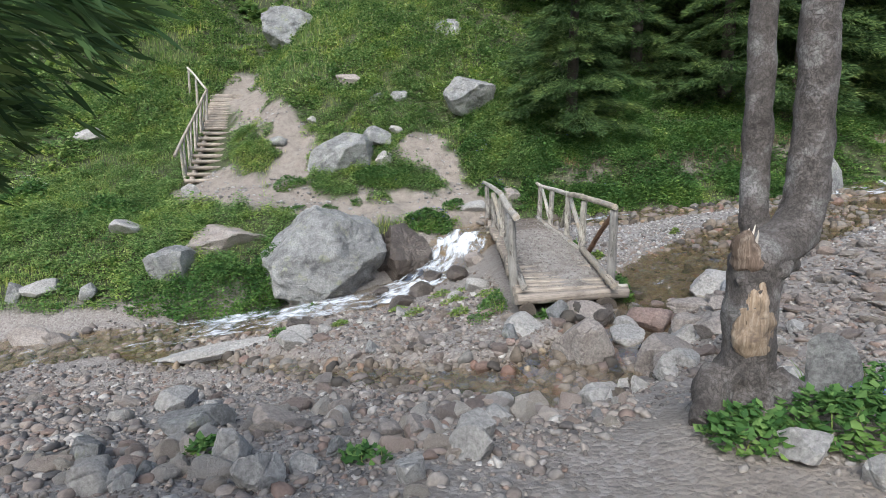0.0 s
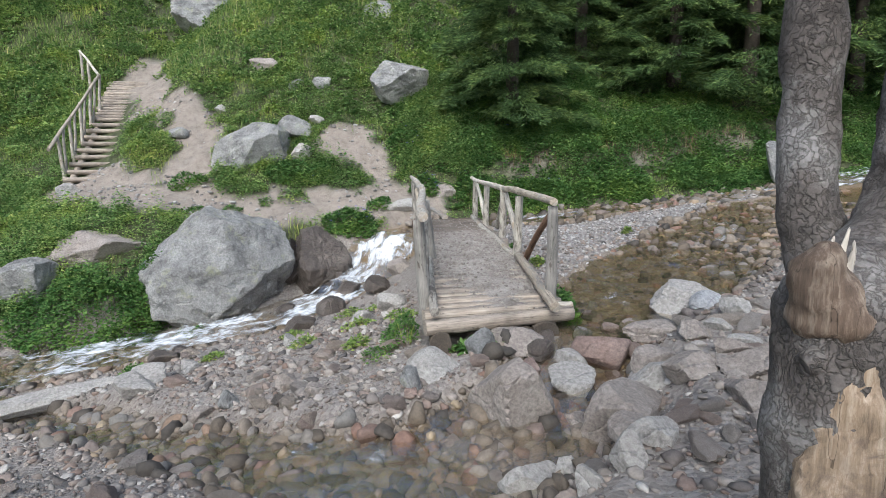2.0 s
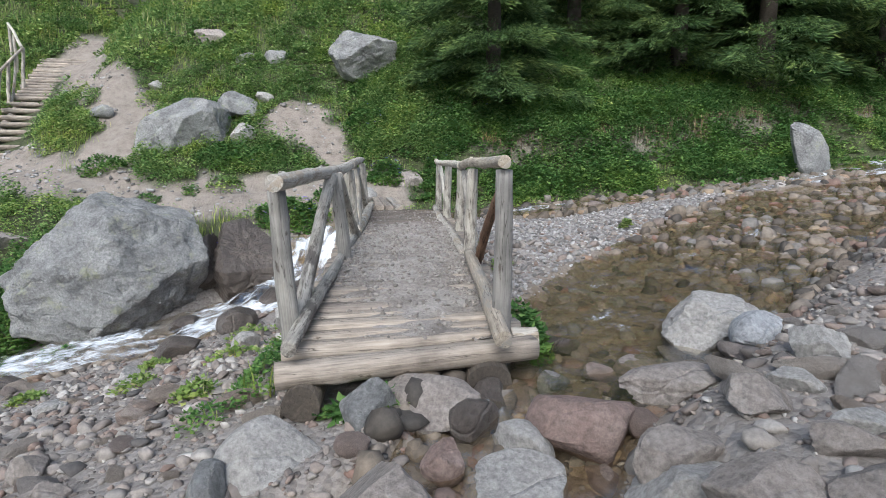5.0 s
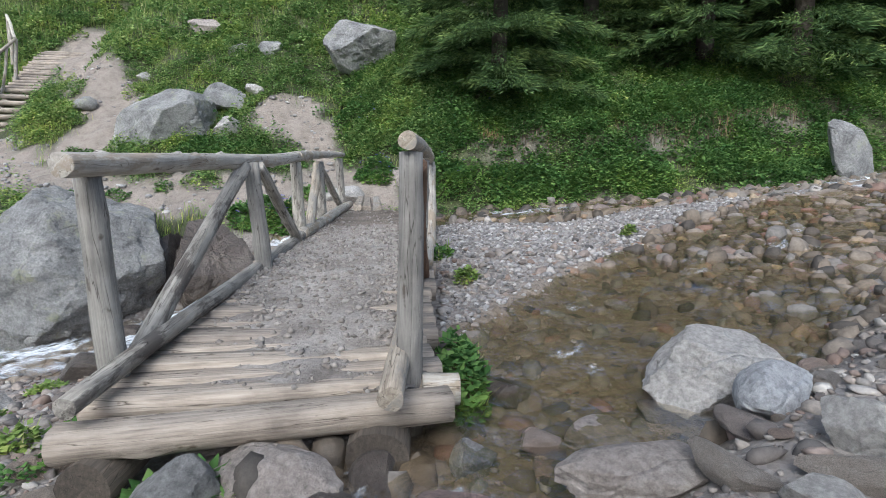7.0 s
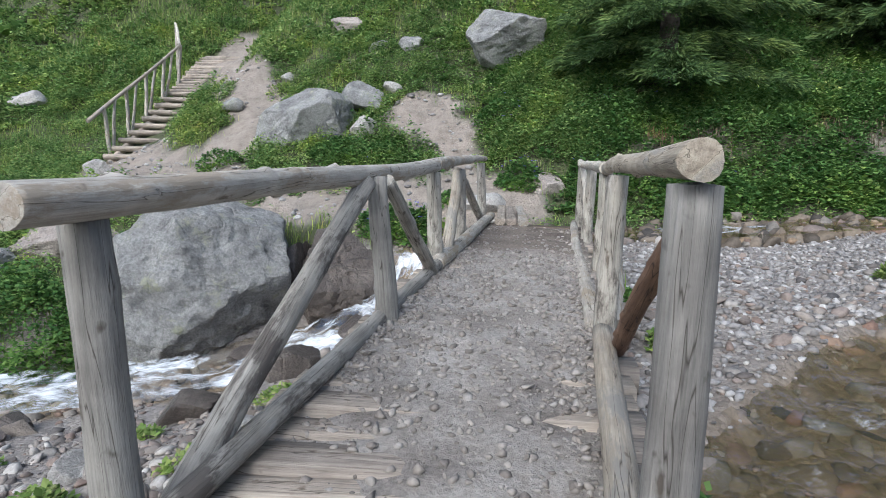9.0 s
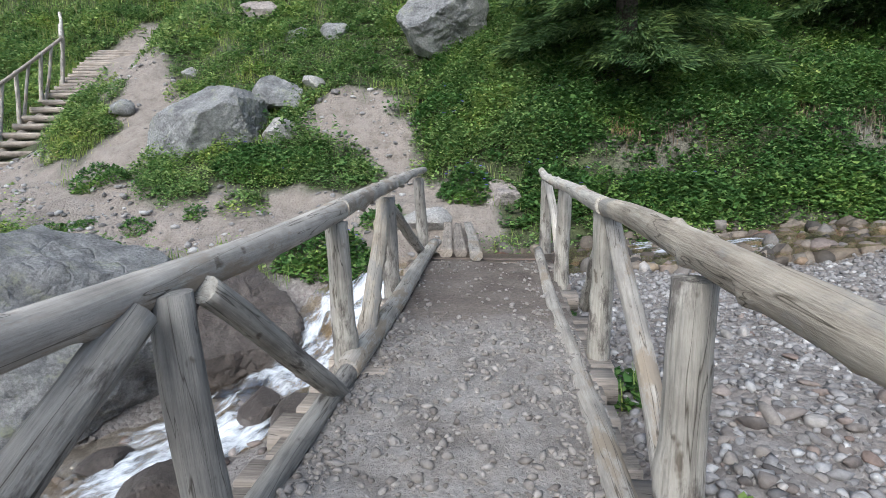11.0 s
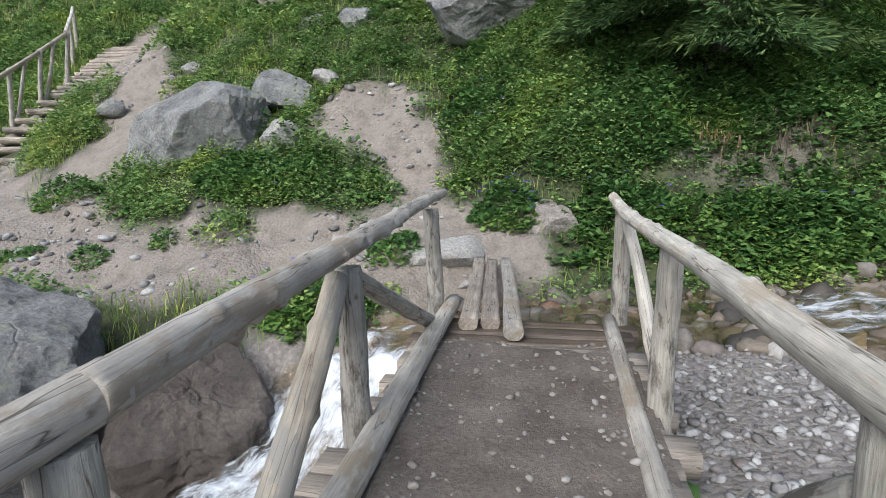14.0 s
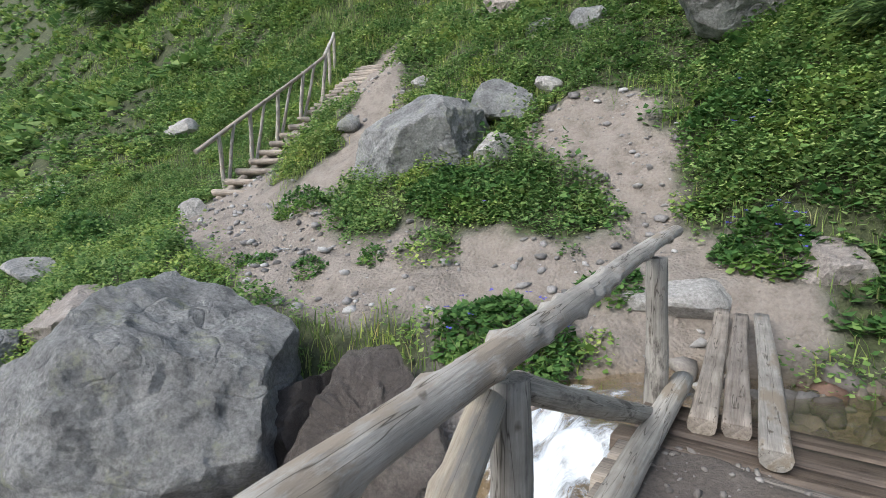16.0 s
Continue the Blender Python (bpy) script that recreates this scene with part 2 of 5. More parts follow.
def wood_material(name, dark, mid, light, upright=False, bark=None, rough=0.8):
    """Weathered debarked log: grain along its own x axis, cracks, knots, patches of bark."""
    m, n, l, b = shader(name, rough)
    grain = noise_node(n, l, 6, 8, 0.7, (9, 9, 0.5) if upright else (0.5, 9, 9))
    blotch = noise_node(n, l, 3.0, 6, 0.65)
    col = ramp_node(n, l, grain.outputs[0], [(0.3, dark), (0.5, mid), (0.72, light)]).outputs[0]
    shade = ramp_node(n, l, blotch.outputs[0], [(0.3, (0.62, 0.6, 0.58)), (0.6, (1.1, 1.08, 1.05))]).outputs[0]
    col = mix_node(n, l, 1.0, col, shade, "MULTIPLY")
    if bark:
        patch = noise_node(n, l, 5.5, 9, 0.7, (0.5, 1.5, 1.5))
        f = ramp_node(n, l, patch.outputs[0], [(0.52, (0, 0, 0)), (0.6, (1, 1, 1))]).outputs[0]
        col = mix_node(n, l, f, col, bark)
    info = n.new("ShaderNodeObjectInfo")
    tint = ramp_node(n, l, info.outputs["Random"], [(0, (0.82, 0.8, 0.78)), (1, (1.15, 1.12, 1.06))]).outputs[0]
    col = mix_node(n, l, 1.0, col, tint, "MULTIPLY")
    # long drying cracks
    check = noise_node(n, l, 2.2, 3, 0.5, (7, 7, 0.35) if upright else (0.35, 7, 7))
    off = n.new("ShaderNodeMath")
    off.operation = "SUBTRACT"
    l.new(check.outputs[0], off.inputs[0])
    off.inputs[1].default_value = 0.52
    near = n.new("ShaderNodeMath")
    near.operation = "ABSOLUTE"
    l.new(off.outputs[0], near.inputs[0])
    crack = ramp_node(n, l, near.outputs[0], [(0.0, (0.25, 0.23, 0.2)), (0.007, (1, 1, 1))]).outputs[0]
    col = mix_node(n, l, 1.0, col, crack, "MULTIPLY")
    spots = noise_node(n, l, 16, 3, 0.5, (1, 1, 0.6) if upright else (0.6, 1, 1))
    knot = ramp_node(n, l, spots.outputs[0], [(0.68, (1, 1, 1)), (0.74, (0.4, 0.36, 0.32))]).outputs[0]
    col = mix_node(n, l, 1.0, col, knot, "MULTIPLY")
    l.new(col, b.inputs["Base Color"])
    bump_node(n, l, b, grain.outputs[0], 0.8, 0.012)
    return m


def bark_material():
    """Flaky grey spruce bark."""
    m, n, l, b = shader("flaky_spruce_bark", 0.9)
    flake = n.new("ShaderNodeTexVoronoi")
    flake.feature = "DISTANCE_TO_EDGE"
    flake.inputs["Scale"].default_value = 1.0
    co, mp = n.new("ShaderNodeTexCoord"), n.new("ShaderNodeMapping")
    mp.inputs["Scale"].default_value = (48, 48, 24)
    warp = noise_node(n, l, 9, 5, 0.6)
    add = n.new("ShaderNodeVectorMath")
    l.new(co.outputs["Object"], add.inputs[0])
    sc = n.new("ShaderNodeVectorMath")
    sc.operation = "SCALE"
    l.new(warp.outputs[1], sc.inputs[0])
    sc.inputs[3].default_value = 0.16
    l.new(sc.outputs[0], add.inputs[1])
    l.new(add.outputs[0], mp.inputs[0])
    l.new(mp.outputs[0], flake.inputs["Vector"])
    big, fine = noise_node(n, l, 4, 7, 0.65), noise_node(n, l, 40, 7, 0.7)
    col = ramp_node(n, l, big.outputs[0], [(0.32, (0.05, 0.042, 0.037)), (0.5, (0.115, 0.102, 0.094)), (0.68, (0.26, 0.253, 0.248))]).outputs[0]
    edge = ramp_node(n, l, flake.outputs[0], [(0.0, (0.6, 0.58, 0.56)), (0.14, (1, 1, 1))]).outputs[0]
    col = mix_node(n, l, 1.0, col, edge, "MULTIPLY")
    grain = ramp_node(n, l, fine.outputs[0], [(0.3, (0.6, 0.6, 0.6)), (0.7, (1.25, 1.25, 1.25))]).outputs[0]
    l.new(mix_node(n, l, 1.0, col, grain, "MULTIPLY"), b.inputs["Base Color"])
    h = n.new("ShaderNodeMath")
    h.operation = "MULTIPLY_ADD"
    l.new(fine.outputs[0], h.inputs[0])
    h.inputs[1].default_value = 0.4
    l.new(edge, h.inputs[2])
    bump_node(n, l, b, h.outputs[0], 0.8, 0.014)
    return m


def leaf_material(name, stops, gloss=0.5, through_light=0.25):
    m, n, l, b = shader(name, gloss)
    b.inputs["Specular IOR Level"].default_value = 0.15
    geo = n.new("ShaderNodeNewGeometry")
    col = ramp_node(n, l, geo.outputs["Random Per Island"], stops).outputs[0]
    patch = noise_node(n, l, 0.9, 4)
    tone = ramp_node(n, l, patch.outputs[0], [(0.3, (0.6, 0.7, 0.65)), (0.5, (1.0, 1.0, 0.95)), (0.7, (1.5, 1.3, 0.95))]).outputs[0]
    col = mix_node(n, l, 1.0, col, tone, "MULTIPLY")
    l.new(col, b.inputs["Base Color"])
    tr = n.new("ShaderNodeBsdfTranslucent")
    l.new(col, tr.inputs[0])
    mx = n.new("ShaderNodeMixShader")
    mx.inputs[0].default_value = through_light
    l.new(b.outputs[0], mx.inputs[1])
    l.new(tr.outputs[0], mx.inputs[2])
    l.new(mx.outputs[0], n["Material Output"].inputs[0])
    return m


def ground_material():
    m, n, l, b = shader("earth_and_gravel", 0.92)
    big, mid, fine = noise_node(n, l, 0.7, 6), noise_node(n, l, 5, 8, 0.65), noise_node(n, l, 38, 8, 0.7)
    pebble = n.new("ShaderNodeTexVoronoi")
    pebble.inputs["Scale"].default_value = 26
    co = n.new("ShaderNodeTexCoord")
    l.new(co.outputs["Object"], pebble.inputs["Vector"])
    stones = ramp_node(n, l, pebble.outputs["Color"], [(0.0, (0.11, 0.098, 0.09)), (0.35, (0.2, 0.182, 0.168)), (0.6, (0.27, 0.25, 0.235)), (1.0, (0.37, 0.355, 0.338))]).outputs[0]
    grit = ramp_node(n, l, fine.outputs[0], [(0.3, (0.15, 0.124, 0.106)), (0.7, (0.33, 0.295, 0.265))]).outputs[0]
    gravel = mix_node(n, l, 0.5, stones, grit)
    dirt = ramp_node(n, l, mid.outputs[0], [(0.3, (0.12, 0.097, 0.076)), (0.48, (0.24, 0.205, 0.17)), (0.75, (0.33, 0.29, 0.25))]).outputs[0]
    dirt = mix_node(n, l, 0.35, dirt, grit)
    # brown-green bank earth, its colour darkened to paint shadowed gaps among the herbs
    shaded_soil = ramp_node(n, l, mid.outputs[0], [(0.35, (0.035, 0.038, 0.018)), (0.6, (0.065, 0.08, 0.03)), (0.8, (0.15, 0.13, 0.085))]).outputs[0]
    cover = n.new("ShaderNodeVertexColor")
    cover.layer_name = "cover"
    sep = n.new("ShaderNodeSeparateColor")
    l.new(cover.outputs[0], sep.inputs[0])
    col = mix_node(n, l, sep.outputs[1], gravel, dirt)
    col = mix_node(n, l, sep.outputs[0], col, shaded_soil)
    wet = ramp_node(n, l, sep.outputs[2], [(0, (1, 1, 1)), (1, (0.8, 0.7, 0.54))]).outputs[0]
    col = mix_node(n, l, 1.0, col, wet, "MULTIPLY")
    l.new(col, b.inputs["Base Color"])
    add = n.new("ShaderNodeMath")
    add.operation = "MULTIPLY_ADD"
    l.new(pebble.outputs["Distance"], add.inputs[0])
    add.inputs[1].default_value = -0.8
    l.new(fine.outputs[0], add.inputs[2])
    bump_node(n, l, b, add.outputs[0], 0.8, 0.03)
    return m


def water_material():
    """Clear shallow water: see-through, glossy by its angle, with broken foam where it falls."""
    m, n, l, b = shader("clear_water", 0.05)
    n.remove(b)
    clear, gloss = n.new("ShaderNodeBsdfTransparent"), n.new("ShaderNodeBsdfGlossy")
    clear.inputs[0].default_value = (0.86, 0.8, 0.68, 1)
    gloss.inputs["Roughness"].default_value = 0.08
    ripple = noise_node(n, l, 9, 5, 0.6)
    bump = n.new("ShaderNodeBump")
    bump.inputs["Strength"].default_value, bump.inputs["Distance"].default_value = 0.45, 0.05
    l.new(ripple.outputs[0], bump.inputs["Height"])
    l.new(bump.outputs[0], gloss.inputs["Normal"])
    fres = n.new("ShaderNodeFresnel")
    fres.inputs[0].default_value = 1.33
    l.new(bump.outputs[0], fres.inputs["Normal"])
    less = n.new("ShaderNodeMath")
    less.operation = "MULTIPLY"
    l.new(fres.outputs[0], less.inputs[0])
    less.inputs[1].default_value = 0.4
    surface = n.new("ShaderNodeMixShader")
    l.new(less.outputs[0], surface.inputs[0])
    l.new(clear.outputs[0], surface.inputs[1])
    l.new(gloss.outputs[0], surface.inputs[2])
    foam, n2 = n.new("ShaderNodeBsdfDiffuse"), n.new("ShaderNodeTexNoise")
    n2.inputs["Scale"].default_value, n2.inputs["Detail"].default_value, n2.inputs["Roughness"].default_value = 1.0, 10, 0.72
    flow, way = n.new("ShaderNodeVertexColor"), n.new("ShaderNodeMapping")
    flow.layer_name = "flow"
    way.inputs["Scale"].default_value = (3.0, 5.5, 1)
    l.new(flow.outputs[0], way.inputs[0])
    l.new(way.outputs[0], n2.inputs["Vector"])
    foam.inputs[0].default_value = (0.7, 0.74, 0.78, 1)
    white = n.new("ShaderNodeVertexColor")
    white.layer_name = "foam"
    sep = n.new("ShaderNodeSeparateColor")
    l.new(white.outputs[0], sep.inputs[0])
    add = n.new("ShaderNodeMath")
    l.new(n2.outputs[0], add.inputs[0])
    l.new(sep.outputs[0], add.inputs[1])
    f = ramp_node(n, l, add.outputs[0], [(0.74, (0, 0, 0)), (0.86, (0.5, 0.5, 0.5)), (1.0, (1, 1, 1))]).outputs[0]
    mx = n.new("ShaderNodeMixShader")
    l.new(f, mx.inputs[0])
    l.new(surface.outputs[0], mx.inputs[1])
    l.new(foam.outputs[0], mx.inputs[2])
    l.new(mx.outputs[0], n["Material Output"].inputs[0])
    return m


GROUND = ground_material()
WATER = water_material()
GREY_ROCK = stone_material("grey_granite", (0.1, 0.1, 0.102), (0.3, 0.3, 0.295), (0.48, 0.48, 0.468), (0.36, 0.37, 0.26))
DARK_ROCK = stone_material("wet_dark_rock", (0.025, 0.02, 0.018), (0.085, 0.07, 0.06), (0.18, 0.155, 0.135), rough=0.4)
PALE_ROCK = stone_material("pale_rock", (0.22, 0.21, 0.195), (0.36, 0.345, 0.325), (0.46, 0.445, 0.42))
LOOSE_PALE = stone_material("pale_loose_stone", (0.3, 0.29, 0.275), (0.42, 0.405, 0.385), (0.52, 0.505, 0.48), each=True)
BROWN_ROCK = stone_material("brown_pink_rock", (0.15, 0.125, 0.115), (0.29, 0.255, 0.23), (0.39, 0.355, 0.325))
RED_ROCK = stone_material("red_brown_rock", (0.13, 0.085, 0.07), (0.25, 0.18, 0.155), (0.34, 0.27, 0.235))
BLUE_ROCK = stone_material("blue_grey_rock", (0.22, 0.225, 0.235), (0.36, 0.37, 0.385), (0.47, 0.48, 0.49))
COBBLE = stone_material("river_stone", (0.2, 0.18, 0.165), (0.29, 0.265, 0.245), (0.38, 0.355, 0.335), each=True)
GREY_WOOD = wood_material("weathered_grey_log", (0.24, 0.23, 0.215), (0.4, 0.385, 0.36), (0.53, 0.515, 0.485), bark=(0.3, 0.255, 0.2))
POST_WOOD = wood_material("grey_upright_log", (0.13, 0.13, 0.128), (0.24, 0.238, 0.232), (0.34, 0.338, 0.33))
RED_WOOD = wood_material("red_brown_pole", (0.1, 0.055, 0.035), (0.2, 0.12, 0.08), (0.3, 0.2, 0.14))
BARK_WOOD = wood_material("log_with_bark_patches", (0.16, 0.155, 0.145), (0.34, 0.332, 0.31), (0.48, 0.47, 0.445), bark=(0.11, 0.098, 0.088))
TAN_WOOD = wood_material("yellow_bare_log", (0.2, 0.17, 0.14), (0.42, 0.38, 0.32), (0.55, 0.52, 0.46), bark=(0.3, 0.285, 0.26))
DECK_WOOD = wood_material("trodden_deck_log", (0.16, 0.138, 0.12), (0.31, 0.277, 0.247), (0.42, 0.385, 0.35))
WET_WOOD = wood_material("wet_dark_log", (0.05, 0.038, 0.03), (0.115, 0.09, 0.072), (0.19, 0.155, 0.13), rough=0.5)
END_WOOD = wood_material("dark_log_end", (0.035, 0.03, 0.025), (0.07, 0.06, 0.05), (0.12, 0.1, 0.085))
BARK = bark_material()
RAIL_WOOD = wood_material("pale_grey_rail", (0.3, 0.29, 0.27), (0.48, 0.465, 0.435), (0.62, 0.605, 0.57), bark=(0.36, 0.31, 0.25))
PALE_WOOD = wood_material("bleached_pole", (0.35, 0.33, 0.3), (0.55, 0.53, 0.49), (0.7, 0.68, 0.64))
RAW_WOOD = wood_material("stripped_raw_wood", (0.09, 0.068, 0.05), (0.25, 0.195, 0.145), (0.42, 0.365, 0.31), True, bark=(0.12, 0.09, 0.07))
STUB_WOOD = wood_material("rotten_stub_wood", (0.05, 0.036, 0.028), (0.13, 0.095, 0.072), (0.3, 0.26, 0.22), True)
HERB = leaf_material("herb_leaves", [(0, (0.065, 0.135, 0.044)), (0.4, (0.155, 0.265, 0.085)), (0.75, (0.255, 0.365, 0.125)), (1, (0.32, 0.4, 0.16))], 0.7, 0.35)
GRASS = leaf_material("grass_blades", [(0, (0.12, 0.2, 0.055)), (0.5, (0.205, 0.295, 0.085)), (0.85, (0.3, 0.37, 0.13)), (1, (0.42, 0.39, 0.21))], 0.7, 0.35)
SHRUB = leaf_material("cranesbill_leaves", [(0, (0.045, 0.11, 0.034)), (0.5, (0.095, 0.195, 0.057)), (1, (0.18, 0.29, 0.092))], 0.65, 0.35)
NEEDLE = leaf_material("spruce_needles", [(0, (0.032, 0.062, 0.026)), (0.6, (0.075, 0.135, 0.046)), (1, (0.17, 0.24, 0.09))], 0.7, 0.2)
ROOTS = leaf_material("dry_hanging_roots", [(0, (0.09, 0.065, 0.045)), (1, (0.24, 0.19, 0.135))], 0.9, 0.1)
BLUE_PETAL = leaf_material("blue_petals", [(0, (0.09, 0.1, 0.5)), (1, (0.2, 0.16, 0.65))], 0.6, 0.3)
WHITE_PETAL = leaf_material("white_petals", [(0, (0.6, 0.62, 0.55)), (1, (0.8, 0.8, 0.75))], 0.6, 0.3)


# ---- ground, one sheet to the horizon ----
def stretch_out(a, b, step, far):
    core = list(np.arange(a, b + step / 2, step))
    s, low, high = step, [], []
    x = core[-1]
    while x < far:
        s *= 1.12
        x += s
        high.append(x)
    s, x = step, core[0]
    while x > -far:
        s *= 1.12
        x -= s
        low.append(x)
    return np.array(low[::-1] + core + high)


gx, gy = stretch_out(-11, 9.5, 0.092, 400), stretch_out(0.5, 19.5, 0.092, 400)
mx, my = np.meshgrid(gx, gy)
mz = land(mx.ravel(), my.ravel()).reshape(mx.shape)
mz = np.minimum(mz, 30 + 0.1 * np.hypot(mx, my))
idx = np.arange(mx.size).reshape(mx.shape)
quads = np.stack([idx[:-1, :-1], idx[:-1, 1:], idx[1:, 1:], idx[1:, :-1]], -1).reshape(-1, 4)
ground = sheet("ground", np.stack([mx, my, mz], -1).reshape(-1, 3), quads, GROUND, smooth=True)
tagged(ground, "stony valley floor, dirt trail and grassy slope", "ground", kind="structure")
cover = ground.data.color_attributes.new("cover", "FLOAT_COLOR", "POINT")
d1, (z1, w1) = along(STREAM, mx, my)
d2, (z2, w2) = along(BROOK, mx, my)
wet = np.maximum(1 - ramp(0.0, 0.3, d1 - w1), 1 - ramp(0.0, 0.35, d2 - w2))
earth = np.maximum(np.maximum(trail(mx, my), 0.6 * scarp(mx, my)), ramp(0, 1, np.interp(mx, [-3, 0.4, 1.3, 2.6], [1.6, 2.0, 3.2, 3.6]) - my + 0.5 * fuzz(mx, my, 0.6, 21)))
grn = np.maximum(shaded_loam(mx, my), ramp(0.4, 0.9, fuzz(mx, my, 0.8, 22) + 0.2) * ramp(-2, -4, my))
cover.data.foreach_set("color", np.stack([grn, earth, wet, np.ones_like(wet)], -1).astype(np.float32).ravel())


# ---- running water ----
def ribbon(name, line, cross, step, label, white=1.0):
    line = np.array(line, float)
    seg = np.r_[0, np.cumsum(np.hypot(*np.diff(line[:, :2], axis=0).T))]
    s = np.arange(0, seg[-1], step)
    c = np.stack([np.interp(s, seg, line[:, k]) for k in range(4)], -1)
    for _ in range(6):
        c[1:-1] = (c[:-2] + 2 * c[1:-1] + c[2:]) / 4
    t = np.gradient(c[:, :2], axis=0)
    t /= np.linalg.norm(t, axis=1)[:, None]
    side = np.stack([-t[:, 1], t[:, 0]], -1)
    u = np.linspace(-1, 1, cross)
    reach = c[:, 3] + 0.16
    x = c[:, 0, None] + side[:, 0, None] * reach[:, None] * u
    y = c[:, 1, None] + side[:, 1, None] * reach[:, None] * u
    fall = np.abs(np.gradient(c[:, 2], step))
    rough = np.clip(fall * 0.2, 0.014, 0.12)[:, None]
    z = c[:, 2, None] + 0 * u + rough * (fuzz(x, y, 0.35, 31) + 0.7 * fuzz(x, y, 0.13, 32) + 0.4 * fuzz(x, y, 0.06, 33))
    i = np.arange(x.size).reshape(x.shape)
    f = np.stack([i[:-1, :-1], i[:-1, 1:], i[1:, 1:], i[1:, :-1]], -1).reshape(-1, 4)
    ob = sheet(name, np.stack([x, y, z], -1).reshape(-1, 3), f, WATER, smooth=True)
    foam = ob.data.color_attributes.new("foam", "FLOAT_COLOR", "POINT")
    w = white * (np.clip((fall[:, None] - 0.03) * 3.0, 0, 0.32) + np.clip((fall[:, None] - 0.35) * 0.3, 0, 0.09)) * (1 - 0.4 * np.abs(u) ** 3) + 0.12 * fuzz(x, y, 0.5, 34)
    foam.data.foreach_set("color", np.stack([w, w, w, np.ones_like(w)], -1).astype(np.float32).ravel())
    flow = ob.data.color_attributes.new("flow", "FLOAT_COLOR", "POINT")
    run, off = s[:, None] + 0 * u, reach[:, None] * u
    flow.data.foreach_set("color", np.stack([run, off, 0 * run, 1 + 0 * run], -1).astype(np.float32).ravel())
    ob.visible_shadow = False
    return tagged(ob, label, "stream", kind="structure")


ribbon("water_stream", STREAM, 25, 0.06, "white foaming mountain stream tumbling past boulders")
ribbon("water_brook", BROOK, 31, 0.06, "clear shallow brook over brown stones", 0.45)


# ---- stones ----
def boulder(name, size, seed, material, detail=4, cuts=12, rough=0.05, sharp=0.5, crease=0.3):
    """An angular rock: a ball cut by random planes, then weathered. Its origin is in its middle."""
    rnd = np.random.RandomState(seed)
    bm = bmesh.new()
    bmesh.ops.create_icosphere(bm, subdivisions=detail, radius=1)
    co = np.array([v.co for v in bm.verts])
    if isinstance(cuts, list):
        nrm, h = np.array([c[:3] for c in cuts]), np.array([c[3] for c in cuts])
    else:
        nrm, h = rnd.normal(size=(cuts, 3)), rnd.uniform(0.46, 0.8, cuts)
    if detail > 4:
        nrm, h = np.concatenate([nrm, rnd.normal(size=(10, 3))]), np.concatenate([h, rnd.uniform(0.78, 0.9, 10)])
    nrm /= np.linalg.norm(nrm, axis=1)[:, None]
    r = np.ones(len(co)) * 1.05
    for a, b in zip(nrm, h):
        k = co @ a
        cut = np.where(k > 0.05, b / np.maximum(k, 0.05), 9)
        q = np.clip(0.5 + 0.5 * (cut - r) / (0.12 * (1 - sharp) + 0.01), 0, 1)
        r = cut * (1 - q) + r * q
    r = r / np.percentile(r, 70)
    for v, k in zip(bm.verts, r):
        d = v.co.normalized()
        p = d * 1.7 + Vector((seed * 3.1, seed * 1.7, seed))
        k += rough * (noise.noise(p * 1.2) * 1.4 + 0.7 * noise.noise(p * 2.9) + 0.4 * noise.noise(p * 6.5) + 0.22 * noise.noise(p * 14) + 1.1 * (0.35 - abs(noise.noise(p * 2.3))) + 0.5 * (0.3 - abs(noise.noise(p * 5.3))))
        v.co = Vector((d.x * size[0], d.y * size[1], d.z * size[2])) * k
    for f in bm.faces:
        f.smooth = True
    bm.normal_update()
    for e in bm.edges:
        e.smooth = e.calc_face_angle(0) < crease
    return part(name, bm, material)


def set_rock(x, y, z, size, seed, material, label, turn=0, detail=4, cuts=12, rough=0.05, sharp=0.5, name="boulder", tip=0):
    ob = boulder(name, size, seed, material, detail, cuts, rough, sharp)
    ob.matrix_world = pose(x, y, z, 0, tip, turn)
    return tagged(ob, label, "rock")


BIG = [(-0.3, -0.85, 0.25, 0.84), (0.1, -0.7, 0.7, 0.86), (0.5, -0.85, 0.1, 0.8), (-0.72, -0.15, 0.68, 0.66), (0.35, -0.1, 0.93, 0.78), (-0.1, -0.9, 0.42, 0.8), (0.62, -0.62, 0.48, 0.78), (0.75, -0.45, -0.48, 0.72), (-0.95, -0.3, -0.1, 0.9), (0.3, 0.9, 0.3, 0.85), (-0.3, -0.75, 0.6, 0.76)]
SLAB = [(-0.55, -0.7, 0.45, 0.62), (0.15, -0.35, 0.92, 0.66), (-0.85, 0.3, 0.42, 0.75), (0.3, -0.85, -0.42, 0.6), (0.9, 0.1, 0.4, 0.85)]
set_rock(-2.66, 12.24, -0.5, (1.38, 1.12, 1.2), 3, GREY_ROCK, "huge cracked grey boulder beside the stream", 12, 6, BIG, 0.05, 0.95)
set_rock(-0.98, 12.95, -0.5, (0.66, 0.52, 0.6), 8, DARK_ROCK, "wet dark brown boulder under the stream bank", 0, 6, 9, 0.06, 0.92)
set_rock(-1.6, 13.0, -0.55, (0.45, 0.42, 0.55), 9, DARK_ROCK, "dark rock wedged behind the boulder", 40, 5)
set_rock(-6.15, 12.2, -0.72, (0.52, 0.45, 0.55), 5, GREY_ROCK, "grey boulder half sunk in weeds on the bank", 30, 5)
